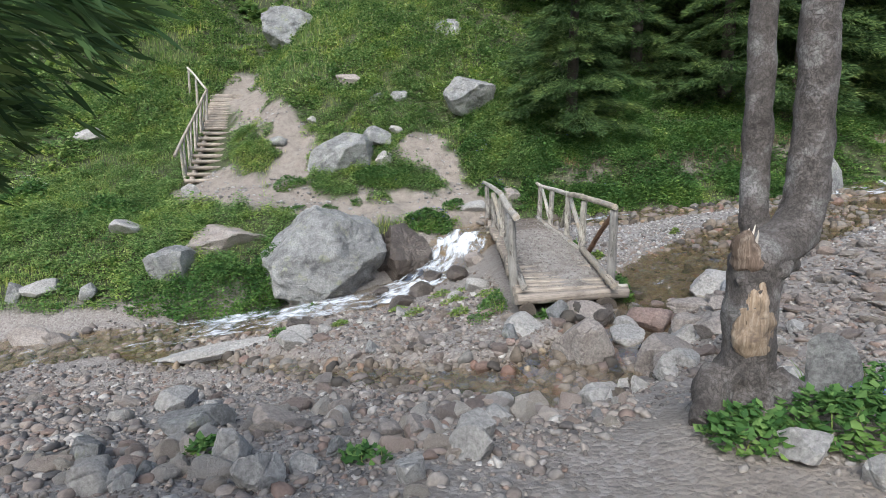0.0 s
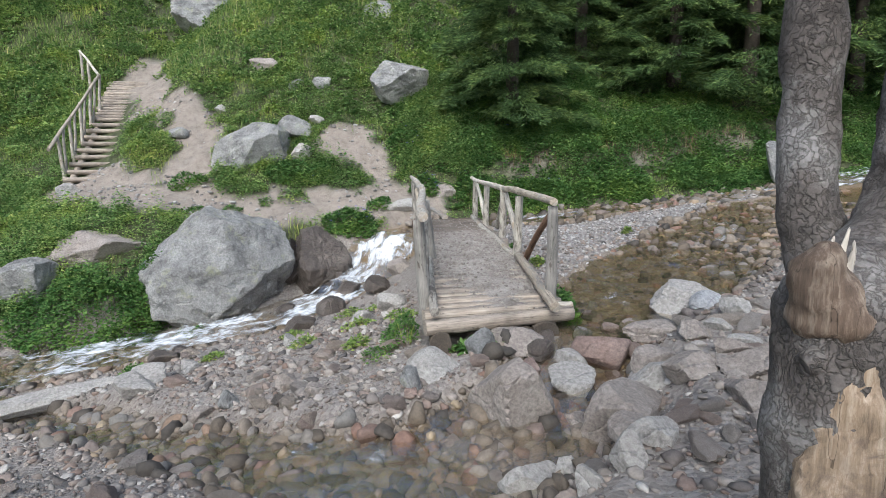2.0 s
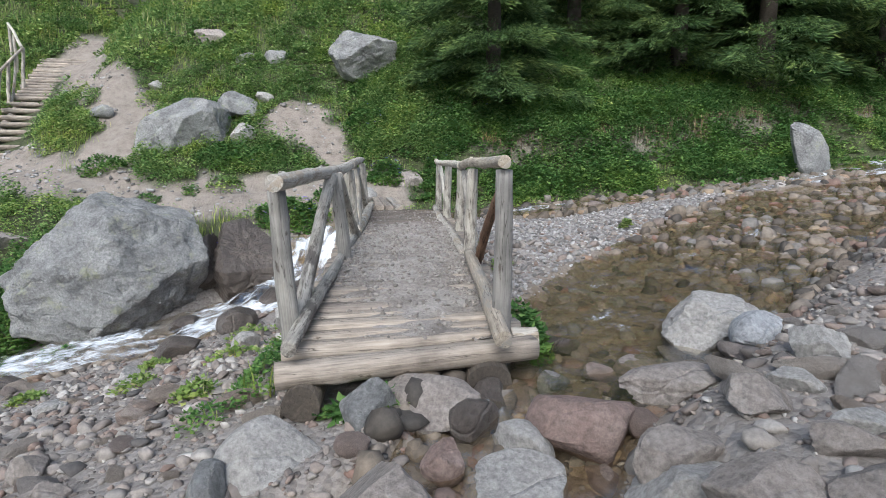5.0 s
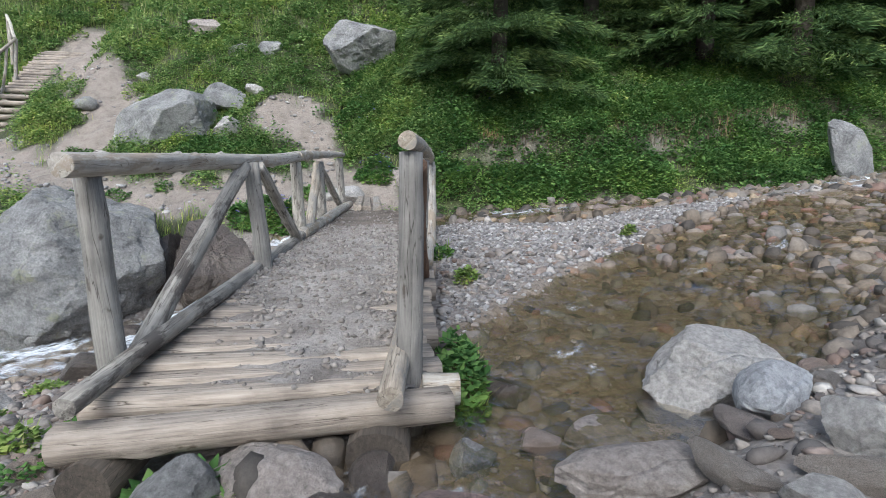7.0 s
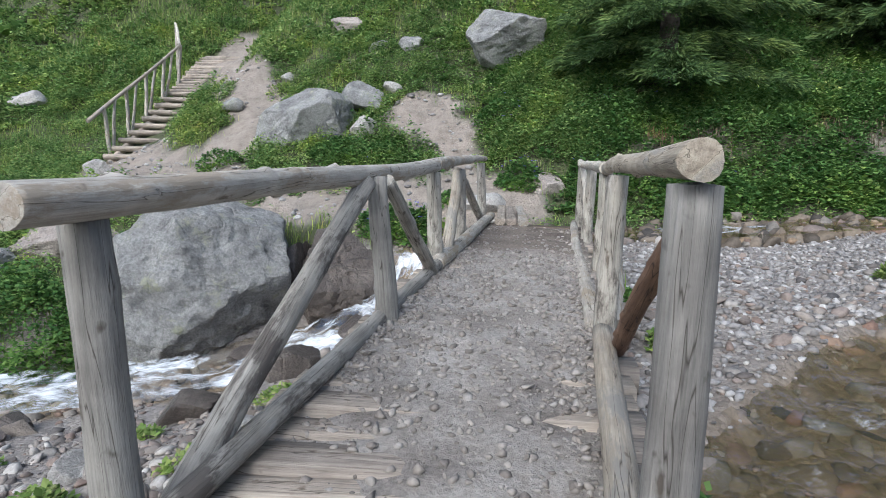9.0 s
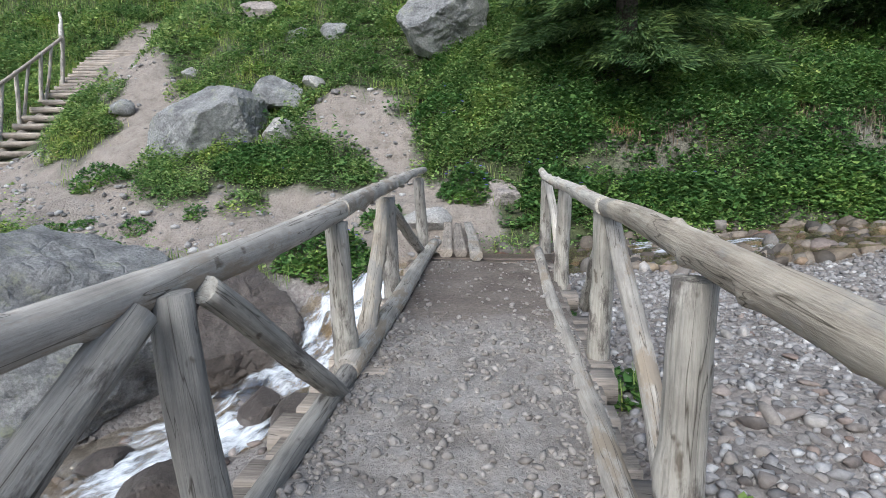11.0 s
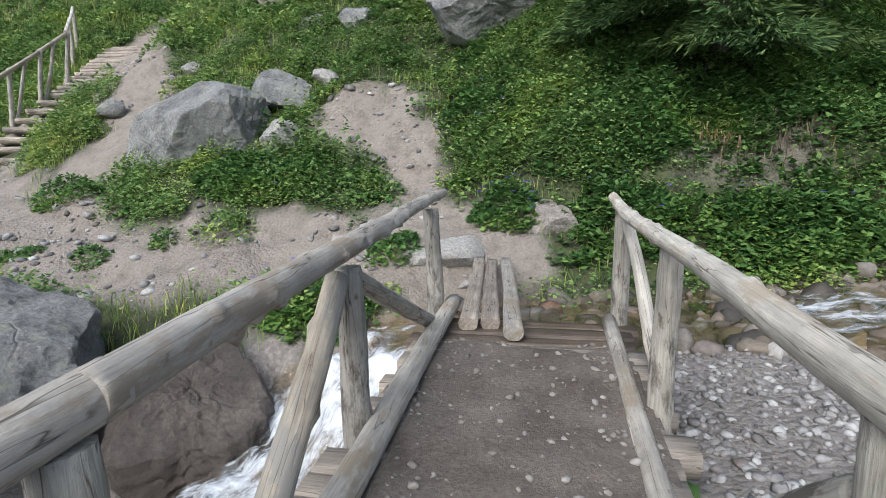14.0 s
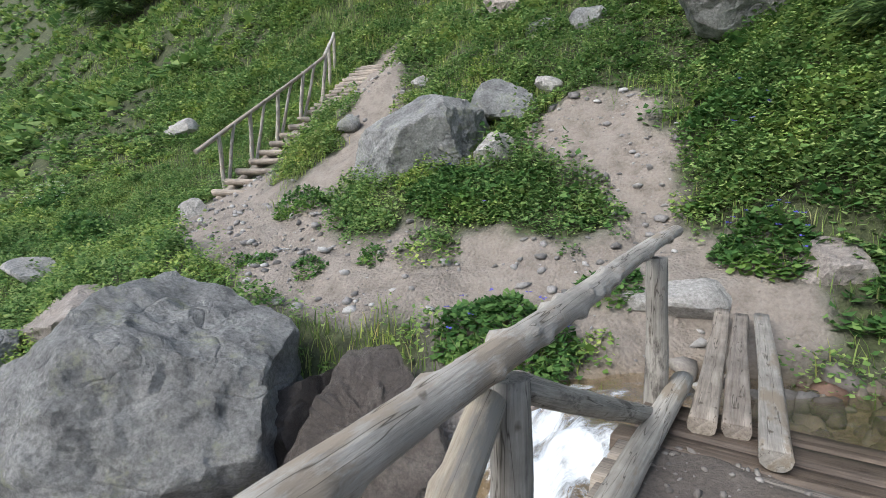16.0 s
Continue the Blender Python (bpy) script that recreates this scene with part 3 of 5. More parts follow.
set_rock(-5.2, 13.05, -0.3, (0.95, 0.5, 0.45), 15, BROWN_ROCK, "pinkish flat rock in the bank", 30, 5)
set_rock(-3.0, 16.4, 1.72, (1.06, 0.66, 0.78), 11, GREY_ROCK, "large grey angular boulder on the grassy slope", 8, 6, [(-0.55, -0.75, 0.35, 0.66), (0.1, -0.5, 0.86, 0.72), (-0.2, 0.4, 0.9, 0.7), (0.95, -0.1, 0.3, 0.9), (0.2, -0.85, -0.5, 0.7), (-0.9, 0.0, -0.4, 0.85)], 0.035, 0.9, "boulder", -26)
set_rock(-1.75, 16.35, 1.75, (0.16, 0.35, 0.3), 26, PALE_ROCK, "narrow pale slab leaning in the herbs", -35, 4)
set_rock(-2.0, 17.15, 2.42, (0.4, 0.32, 0.32), 12, GREY_ROCK, "rounded grey stone on the slope", 0, 4, 8, 0.04, 0.2)
set_rock(-1.5, 17.5, 2.66, (0.17, 0.15, 0.16), 13, PALE_ROCK, "small square pale stone on the slope", 0, 3)
set_rock(0.75, 18.1, 3.84, (0.86, 0.7, 0.6), 14, GREY_ROCK, "large grey boulder jutting from the slope", 15, 5, SLAB, 0.05, 0.85)
set_rock(-3.3, 19.6, 4.45, (0.38, 0.3, 0.25), 16, BROWN_ROCK, "tan stone in the grass", 0, 4)
set_rock(-2.3, 18.9, 3.75, (0.25, 0.2, 0.2), 28, GREY_ROCK, "small grey stone in the grass", 0, 4)
set_rock(-1.45, 19.0, 3.85, (0.3, 0.2, 0.22), 29, GREY_ROCK, "grey stone hidden in the grass", 0, 4)
set_rock(-4.3, 18.3, 3.05, (0.17, 0.15, 0.13), 30, PALE_ROCK, "round pale stone beside the dirt trail", 0, 3)
set_rock(-5.2, 17.4, 2.3, (0.25, 0.2, 0.17), 31, GREY_ROCK, "grey stone in the herbs by the stairs", 0, 3)
set_rock(-6.75, 25.2, 7.25, (1.55, 1.1, 0.95), 17, GREY_ROCK, "big grey boulder high on the slope", 40, 5, 9)
set_rock(0.15, 22.6, 6.1, (0.8, 0.7, 0.85), 18, GREY_ROCK, "weathered boulder high on the slope", 0, 4)
set_rock(10.05, 14.85, 1.42, (0.36, 0.28, 0.76), 19, GREY_ROCK, "leaning grey stone slab at the water's edge", 0, 4, SLAB, 0.04, 0.9, "boulder", -28)
set_rock(1.8, 15.35, 0.74, (0.34, 0.27, 0.32), 20, BROWN_ROCK, "pinkish stone in the herbs", 0, 4, SLAB)
set_rock(0.75, 14.95, 0.45, (0.36, 0.28, 0.22), 32, PALE_ROCK, "flat pale block in the trail bank", 10, 4)
set_rock(-11.78, 18.38, 2.45, (0.4, 0.35, 0.28), 33, PALE_ROCK, "pale stone among weeds", 0, 4)
set_rock(-7.25, 15.75, 0.75, (0.26, 0.2, 0.22), 34, PALE_ROCK, "pale stone at the foot of the slope", 0, 4)
set_rock(3.7, 7.15, -0.02, (0.36, 0.28, 0.23), 21, PALE_ROCK, "pale flat-topped stone in the brook", 0, 5, SLAB)
set_rock(1.07, 6.15, -0.34, (0.25, 0.24, 0.2), 22, PALE_ROCK, "square grey stone below the bridge", 0, 4, 7, 0.03, 0.92)
set_rock(1.6, 5.6, -0.36, (0.3, 0.27, 0.28), 23, BROWN_ROCK, "large brownish stone in the brook", 0, 4, 9, 0.03, 0.85)
set_rock(2.5, 6.2, -0.22, (0.25, 0.22, 0.2), 24, RED_ROCK, "reddish stone in the brook", 0, 4, 8, 0.03, 0.92)
set_rock(2.12, 5.86, -0.36, (0.19, 0.16, 0.15), 36, PALE_ROCK, "whitish wet stone in the small cascade", 20, 4, 7, 0.03, 0.95)
set_rock(1.83, 6.08, -0.28, (0.12, 0.11, 0.14), 37, RED_ROCK, "red-brown cube of stone in the brook", 30, 4, 6, 0.03, 0.95)
set_rock(2.0, 6.38, -0.24, (0.16, 0.12, 0.13), 38, DARK_ROCK, "dark red stone under the bridge", 60, 4, 7, 0.03, 0.95)
set_rock(2.72, 5.62, -0.2, (0.24, 0.2, 0.17), 39, PALE_ROCK, "greyish angular stone beside the brook", 10, 4, 7, 0.03, 0.92)
set_rock(3.72, 6.74, 0.05, (0.17, 0.14, 0.13), 40, BLUE_ROCK, "bluish white block beside the brook", 35, 4, 7, 0.03, 0.95)
set_rock(3.05, 6.4, -0.1, (0.33, 0.2, 0.1), 43, BROWN_ROCK, "flat brownish slab at the brook's edge", 15, 4, 7, 0.03, 0.95)
set_rock(2.33, 5.2, -0.36, (0.28, 0.26, 0.24), 25, BROWN_ROCK, "rounded brown stone at the brook", 0, 4, 8, 0.04, 0.4)
set_rock(-3.3, 8.35, -1.32, (1.1, 0.2, 0.12), 35, PALE_ROCK, "long pale slab at the stream's edge", 28, 4)


# ---- round timber ----
def log(name, a, b, r0, r1, material, parent, seed=0, bend=0.02, knots=4, flat=0.0, label="", rings=14, sides=12):
    """A tapered, slightly crooked log from a to b, its grain along its own x axis."""
    a, b = Vector(a), Vector(b)
    rnd = random.Random(seed * 77 + 5)
    length = (b - a).length
    bm = bmesh.new()
    ph, ph2 = rnd.uniform(0, 6.28), rnd.uniform(0, 6.28)
    knot = [(rnd.uniform(0.08, 0.92), rnd.uniform(0, 6.28)) for _ in range(knots)]
    loops = []
    for i in range(rings + 1):
        t = i / rings
        r = r0 + (r1 - r0) * t
        oy = bend * math.sin(t * math.pi) * math.cos(ph) + bend * 0.3 * math.sin(t * 9 + ph2)
        oz = bend * math.sin(t * math.pi) * math.sin(ph) + bend * 0.3 * math.sin(t * 7 + ph)
        loop = []
        for k in range(sides):
            w = 2 * math.pi * k / sides
            q = r * (1 + 0.05 * math.sin(3 * w + ph + t * 4) + 0.04 * noise.noise(Vector((t * length * 5, w * 1.5, seed))))
            for kt, kw in knot:
                dw = (w - kw + math.pi) % (2 * math.pi) - math.pi
                q += r * 0.34 * math.exp(-((t - kt) * length / 0.026) ** 2 - (dw / 0.4) ** 2)
            zz = q * math.sin(w)
            if flat:
                zz = min(zz, r * (1 - flat))
            loop.append(bm.verts.new((t * length, oy + q * math.cos(w), oz + zz)))
        loops.append(loop)
    for p, q in zip(loops[:-1], loops[1:]):
        for k in range(sides):
            f = bm.faces.new((p[k], p[(k + 1) % sides], q[(k + 1) % sides], q[k]))
            f.smooth = True
    for loop, turn in ((loops[0], 1), (loops[-1], -1)):
        mid = bm.verts.new(sum((v.co for v in loop), Vector()) / sides + Vector((-0.006 * turn, 0, 0)))
        for k in range(sides):
            tri = (mid, loop[(k + 1) % sides], loop[k])
            bm.faces.new(tri if turn == 1 else tri[::-1])
    ob = part(name, bm, material, parent, label)
    x = (b - a).normalized()
    up = Vector((0, 0, 1)) if abs(x.z) < 0.95 else Vector((0, 1, 0))
    y = up.cross(x).normalized()
    z = x.cross(y)
    ob.matrix_local = Matrix.Translation(a) @ Matrix((x, y, z)).transposed().to_4x4()
    return ob


def deck_z(y):
    return float(np.interp(y, [6.6, 8.6, 10, 13.2], [0.0, 0.2, 0.29, 0.36]))


bridge = tagged(empty("footbridge", (0, 0, 0)), "rustic log footbridge with pole railings and gravel on its deck", "bridge")
left_posts = [(1.03, 6.96), (1.17, 8.66), (1.13, 9.95), (1.1, 11.28), (1.07, 12.97)]
right_posts = [(2.24, 6.98), (2.27, 8.7), (2.33, 10.2), (2.31, 11.75), (2.27, 13.0)]
L_TOP, R_TOP = [0.88, 0.97, 1.0, 1.03, 1.11], [1.0, 1.01, 1.03, 1.07, 1.13]
for k, ((x, y), top) in enumerate(zip(left_posts, L_TOP)):
    lean = -0.09 if k < 2 else -0.04
    log("post", (x, y, deck_z(y) - 0.25), (x + lean, y, top), 0.062, 0.052, (POST_WOOD, BARK_WOOD)[k > 1], bridge, 10 + k, 0.008)
for k, ((x, y), top) in enumerate(zip(right_posts, R_TOP)):
    log("post", (x, y, deck_z(y) - 0.25), (x + 0.01, y, top), 0.06, 0.05, (POST_WOOD, BARK_WOOD)[k > 0], bridge, 20 + k, 0.008)
log("handrail", (0.97, 6.74, 0.935), (1.1, 10.06, 1.06), 0.048, 0.05, RAIL_WOOD, bridge, 31, 0.03, 14, rings=180, sides=18)
log("handrail", (1.1, 10.0, 1.05), (0.99, 13.62, 1.18), 0.049, 0.036, RAIL_WOOD, bridge, 32, 0.02, 34, rings=220, sides=20)
log("handrail", (2.24, 6.9, 1.035), (2.33, 10.15, 1.05), 0.038, 0.045, TAN_WOOD, bridge, 33, 0.03, 12, rings=180, sides=18)
log("handrail", (2.33, 10.1, 1.07), (2.25, 13.45, 1.17), 0.044, 0.034, RAIL_WOOD, bridge, 34, 0.03, 12, rings=180, sides=18)
BRACES = [((1.02, 7.1, 0.06), (1.06, 8.56, 0.94), 0.05, BARK_WOOD), ((1.17, 9.68, 0.27), (1.09, 8.78, 0.95), 0.044, BARK_WOOD),
          ((1.15, 10.12, 0.3), (1.05, 11.2, 1.0), 0.05, TAN_WOOD), ((1.1, 12.75, 0.38), (1.05, 11.36, 0.98), 0.045, BARK_WOOD),
          ((2.3, 8.5, 0.2), (2.28, 7.1, 0.95), 0.036, RED_WOOD), ((2.33, 8.85, 0.24), (2.36, 10.08, 0.98), 0.04, GREY_WOOD),
          ((2.37, 10.84, 0.4), (2.35, 10.26, 0.86), 0.05, BARK_WOOD), ((2.33, 11.85, 0.38), (2.28, 12.9, 1.08), 0.038, PALE_WOOD)]
for k, (a, b, r, wood) in enumerate(BRACES):
    log("brace", a, b, r, r * 0.92, wood, bridge, 40 + k, 0.012, 7, rings=26)
log("kerb_log", (1.07, 6.52, 0.09), (1.17, 9.9, 0.34), 0.042, 0.045, BARK_WOOD, bridge, 61, 0.015, 4, rings=24)
log("kerb_log", (1.16, 9.8, 0.34), (1.15, 13.15, 0.44), 0.06, 0.055, GREY_WOOD, bridge, 66, 0.015, 4, rings=24)
log("kerb_log", (2.19, 6.6, 0.09), (2.24, 8.55, 0.27), 0.05, 0.05, TAN_WOOD, bridge, 62, 0.01)
log("kerb_log", (2.22, 8.7, 0.25), (2.2, 12.95, 0.4), 0.05, 0.045, GREY_WOOD, bridge, 63, 0.02)
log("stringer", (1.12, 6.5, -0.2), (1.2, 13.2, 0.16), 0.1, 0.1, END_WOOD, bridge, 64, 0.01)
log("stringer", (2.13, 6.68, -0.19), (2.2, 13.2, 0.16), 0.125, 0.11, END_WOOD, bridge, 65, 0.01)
log("crossbeam", (0.98, 6.58, -0.06), (2.42, 6.86, -0.02), 0.085, 0.08, DECK_WOOD, bridge, 67, 0.006, 3, 0.35, "pale split log at the bridge's front edge")
log("block", (2.3, 6.98, -0.02), (2.46, 7.0, -0.02), 0.07, 0.07, GREY_WOOD, bridge, 68, 0.0, 0)
rnd = random.Random(4)
y = 6.9
while y < 12.9:
    w = rnd.uniform(0.13, 0.19)
    k = 1 - ramp(6.7, 9, y)
    log("plank", (1.02 + rnd.uniform(-0.05, 0.03), y - 0.13 * k, deck_z(y) - 0.035), (2.34 + rnd.uniform(-0.05, 0.05), y + 0.13 * k, deck_z(y) - 0.035 + rnd.uniform(-0.008, 0.008)), w * 0.53, w * 0.5,
        WET_WOOD if y > 12.45 else DECK_WOOD, bridge, int(y * 100), 0.008, 2, 0.45, rings=8, sides=10)
    y += w
for k, (a, b) in enumerate([((1.32, 12.68, 0.42), (1.14, 14.75, 0.47)), ((1.46, 12.72, 0.41), (1.27, 14.7, 0.46)), ((1.62, 12.5, 0.43), (1.4, 14.75, 0.47))]):
    ob = log("gangplank", a, b, 0.062, 0.05, DECK_WOOD if k < 2 else GREY_WOOD, None, 80 + k, 0.006, 2, 0.55)
    tagged(ob, "split log laid from the bridge to the trail", "plank", "gangplanks at the bridge end")


# ---- trodden gravel on the deck ----
def earth_material():
    m, n, l, b = shader("trodden_earth", 0.95)
    mid, fine = noise_node(n, l, 3.5, 7), noise_node(n, l, 45, 8, 0.7)
    col = ramp_node(n, l, mid.outputs[0], [(0.32, (0.18, 0.158, 0.14)), (0.5, (0.29, 0.265, 0.24)), (0.7, (0.36, 0.335, 0.31))]).outputs[0]
    # damp dark soil towards the far end of the deck
    co, sep = n.new("ShaderNodeTexCoord"), n.new("ShaderNodeSeparateXYZ")
    l.new(co.outputs["Object"], sep.inputs[0])
    edge = n.new("ShaderNodeMath")
    edge.operation = "MULTIPLY_ADD"
    l.new(mid.outputs[0], edge.inputs[0])
    edge.inputs[1].default_value = 1.6
    l.new(sep.outputs[1], edge.inputs[2])
    span = n.new("ShaderNodeMapRange")
    span.inputs[1].default_value, span.inputs[2].default_value = 11.3, 11.7
    l.new(edge.outputs[0], span.inputs[0])
    damp = ramp_node(n, l, span.outputs[0], [(0, (1, 1, 1)), (1, (0.55, 0.5, 0.46))]).outputs[0]
    col = mix_node(n, l, 1.0, col, damp, "MULTIPLY")
    grit = ramp_node(n, l, fine.outputs[0], [(0.3, (0.6, 0.6, 0.6)), (0.7, (1.25, 1.25, 1.25))]).outputs[0]
    l.new(mix_node(n, l, 1.0, col, grit, "MULTIPLY"), b.inputs["Base Color"])
    bump_node(n, l, b, fine.outputs[0], 0.9, 0.02)
    return m


EARTH = earth_material()


def deck_earth(x, y):
    edge = np.minimum(np.minimum(x - 1.14, 2.26 - x), 0.4) / 0.4
    start = ramp(6.7, 8.3, y) * (1 - ramp(12.35, 12.6, y + 0.1 * fuzz(x, y, 0.2, 52)))
    base = np.interp(y, [6.6, 8.6, 10, 13.2], [0.0, 0.2, 0.29, 0.36])
    return base - 0.012 + start * (0.032 + 0.03 * edge) + 0.015 * fuzz(x, y, 0.3, 50) + 0.012 * fuzz(x, y, 0.1, 51)


ex, ey = np.meshgrid(np.arange(1.1, 2.3, 0.03), np.arange(6.9, 12.7, 0.03))
ei = np.arange(ex.size).reshape(ex.shape)
eq = np.stack([ei[:-1, :-1], ei[:-1, 1:], ei[1:, 1:], ei[1:, :-1]], -1).reshape(-1, 4)
tagged(sheet("deck_earth", np.stack([ex, ey, deck_earth(ex, ey)], -1).reshape(-1, 3), eq, EARTH, smooth=True), "trodden earth and gravel on the bridge deck", "gravel", kind="stuff")


# ---- stairs up the slope ----
stairs = tagged(empty("log_stairs", (0, 0, 0)), "steep log stairs with a pole handrail on the slope", "stairs")
STEPS = 17
for k in range(STEPS):
    t = k / (STEPS - 1)
    a = Vector((-7.65, 16.45, 1.12)).lerp(Vector((-9.0, 21.9, 4.2)), t)
    b = Vector((-6.62, 16.62, 1.12)).lerp(Vector((-7.85, 22.1, 4.2)), t)
    j = 0.03 * math.sin(k * 2.7)
    log("step", a + Vector((j, 0, 0)), b + Vector((-j, 0, 0)), 0.085, 0.075, DECK_WOOD, stairs, 200 + k, 0.01, 2, 0.4)
    if k > 8:
        log("step", a + Vector((j, 0.16, 0.09)), b + Vector((j, 0.16, 0.09)), 0.07, 0.065, DECK_WOOD, stairs, 240 + k, 0.01, 2, 0.4)
log("stringer", (-7.5, 16.4, 0.95), (-8.85, 22.0, 4.1), 0.08, 0.08, DECK_WOOD, stairs, 231)
log("stringer", (-6.72, 16.55, 0.95), (-7.95, 22.2, 4.1), 0.08, 0.08, DECK_WOOD, stairs, 232)
log("handrail", (-7.8, 16.2, 1.85), (-8.45, 20.2, 4.25), 0.045, 0.035, TAN_WOOD, stairs, 233, 0.03)
log("handrail", (-8.45, 20.15, 4.25), (-9.9, 22.0, 5.3), 0.04, 0.035, PALE_WOOD, stairs, 234, 0.02)
for k in range(5):
    t = (k + 0.35) / 4.6
    foot = Vector((-7.75, 16.5, 1.05)).lerp(Vector((-8.5, 20.2, 3.2)), t)
    top = Vector((-7.8, 16.2, 1.85)).lerp(Vector((-8.45, 20.2, 4.25)), min(1, t + 0.06))
    log("post", foot - Vector((0, 0, 0.2)), top, 0.045, 0.04, GREY_WOOD, stairs, 260 + k)
    if k < 4:
        log("brace", foot + Vector((0, 0.1, 0)), Vector((-7.8, 16.2, 1.85)).lerp(Vector((-8.45, 20.2, 4.25)), min(1, t + 0.17)), 0.035, 0.03, GREY_WOOD, stairs, 270 + k)
log("post", (-9.85, 21.95, 4.2), (-9.85, 21.95, 5.28), 0.045, 0.04, GREY_WOOD, stairs, 280)
log("post", (-9.2, 21.1, 3.7), (-9.2, 21.1, 4.78), 0.045, 0.04, GREY_WOOD, stairs, 281)


# ---- trees ----
def tube(name, points, radii, material, parent, sides=18, steps=8, rough=0.1, seed=0, label=""):
    """A limb swept along a smooth line through the points."""
    pts, rad = [Vector(p) for p in points], list(radii)
    path = []
    for i in range(len(pts) - 1):
        p0, p1, p2, p3 = pts[max(i - 1, 0)], pts[i], pts[i + 1], pts[min(i + 2, len(pts) - 1)]
        for s in range(steps):
            t = s / steps
            q = 0.5 * (2 * p1 + (p2 - p0) * t + (2 * p0 - 5 * p1 + 4 * p2 - p3) * t * t + (3 * p1 - p0 - 3 * p2 + p3) * t ** 3)
            path.append((q, rad[i] + (rad[i + 1] - rad[i]) * t))
    path.append((pts[-1], rad[-1]))
    bm = bmesh.new()
    loops, ref = [], Vector((1, 0.2, 0.1))
    for i, (q, r) in enumerate(path):
        d = (path[min(i + 1, len(path) - 1)][0] - path[max(i - 1, 0)][0]).normalized()
        u = (ref - d * ref.dot(d)).normalized()
        w = d.cross(u)
        loop = []
        for k in range(sides):
            a = 2 * math.pi * k / sides
            o = u * math.cos(a) + w * math.sin(a)
            p = q + o * r
            e = 1 + rough * (noise.noise(p * 5 + Vector((seed, 0, 0))) * 1.5 + 0.8 * noise.noise(p * 14) + 0.4 * noise.noise(p * 34))
            loop.append(bm.verts.new(q + o * r * e))
        loops.append(loop)
        ref = u
    for p, q in zip(loops[:-1], loops[1:]):
        for k in range(sides):
            bm.faces.new((p[k], p[(k + 1) % sides], q[(k + 1) % sides], q[k])).smooth = True
    bm.faces.new(loops[0][::-1])
    bm.faces.new(loops[-1])
    return part(name, bm, material, parent, label)


old_tree = tagged(empty("old_spruce", (1.83, 2.85, 0.25)), "old broken spruce with a stripped trunk and two grey stems", "tree")


def shift(pts):
    return [(x - 1.83, y - 2.85, z - 0.25) for x, y, z in pts]


tube("trunk", shift([(1.78, 2.85, 0.0), (1.79, 2.85, 0.2), (1.8, 2.85, 0.36), (1.8, 2.84, 0.55), (1.8, 2.84, 0.82), (1.83, 2.86, 1.0), (1.95, 2.92, 1.09), (2.1, 3.0, 1.22), (2.17, 3.04, 1.45), (2.18, 3.06, 2.0), (2.17, 3.08, 3.2), (2.18, 3.12, 5.2)]),
     [0.34, 0.25, 0.185, 0.135, 0.125, 0.15, 0.125, 0.12, 0.112, 0.1, 0.095, 0.085], BARK, old_tree, 40, 20, 0.11, 3)
tube("stem", shift([(1.97, 3.1, 1.0), (1.97, 3.2, 1.3), (1.97, 3.24, 2.0), (1.94, 3.26, 3.2), (1.92, 3.28, 5.0)]), [0.09, 0.083, 0.075, 0.072, 0.062], BARK, old_tree, 24, 14, 0.16, 7)
tube("root", shift([(1.66, 2.8, 0.42), (1.56, 2.72, 0.3), (1.46, 2.62, 0.2)]), [0.1, 0.1, 0.05], BARK, old_tree, 16, 8, 0.25, 13)
tube("root", shift([(1.9, 2.78, 0.4), (1.98, 2.66, 0.3), (2.04, 2.52, 0.2)]), [0.1, 0.09, 0.05], BARK, old_tree, 16, 8, 0.25, 14)
for k, (a, b, r) in enumerate([((1.69, 2.8, 0.92), (1.84, 2.775, 0.99), 0.06), ((1.82, 2.77, 0.95), (1.97, 2.83, 1.02), 0.065), ((1.95, 2.88, 0.98), (2.06, 2.95, 1.1), 0.08)]):
    mid = [(p + q) / 2 for p, q in zip(a, b)]
    tube("burl", shift([a, mid, b]), [r * 0.5, r, r * 0.55], BARK, old_tree, 18, 10, 0.3, 20 + k)
tube("broken_stub", shift([(1.82, 2.86, 0.98), (1.755, 2.83, 1.05), (1.735, 2.82, 1.11), (1.735, 2.82, 1.16), (1.75, 2.83, 1.18)]), [0.1, 0.08, 0.064, 0.045, 0.02], STUB_WOOD, old_tree, 18, 10, 0.4, 9, "splintered broken stub")
for k, (x, y, h) in enumerate([(1.72, 2.8, 0.08), (1.745, 2.79, 0.1), (1.77, 2.8, 0.07)]):
    log("splinter", (x - 1.83, y - 2.85, 0.86), (x - 1.83 + 0.015, y - 2.85, 0.88 + h), 0.014, 0.003, PALE_WOOD, old_tree, 290 + k, 0.004, 0, rings=5, sides=6)
tube("bare_wood", shift([(1.785, 2.79, 0.42), (1.785, 2.778, 0.6), (1.785, 2.778, 0.8), (1.8, 2.785, 0.97)]), [0.05, 0.098, 0.1, 0.06], RAW_WOOD, old_tree, 28, 14, 0.3, 11, "patch of stripped yellow wood")


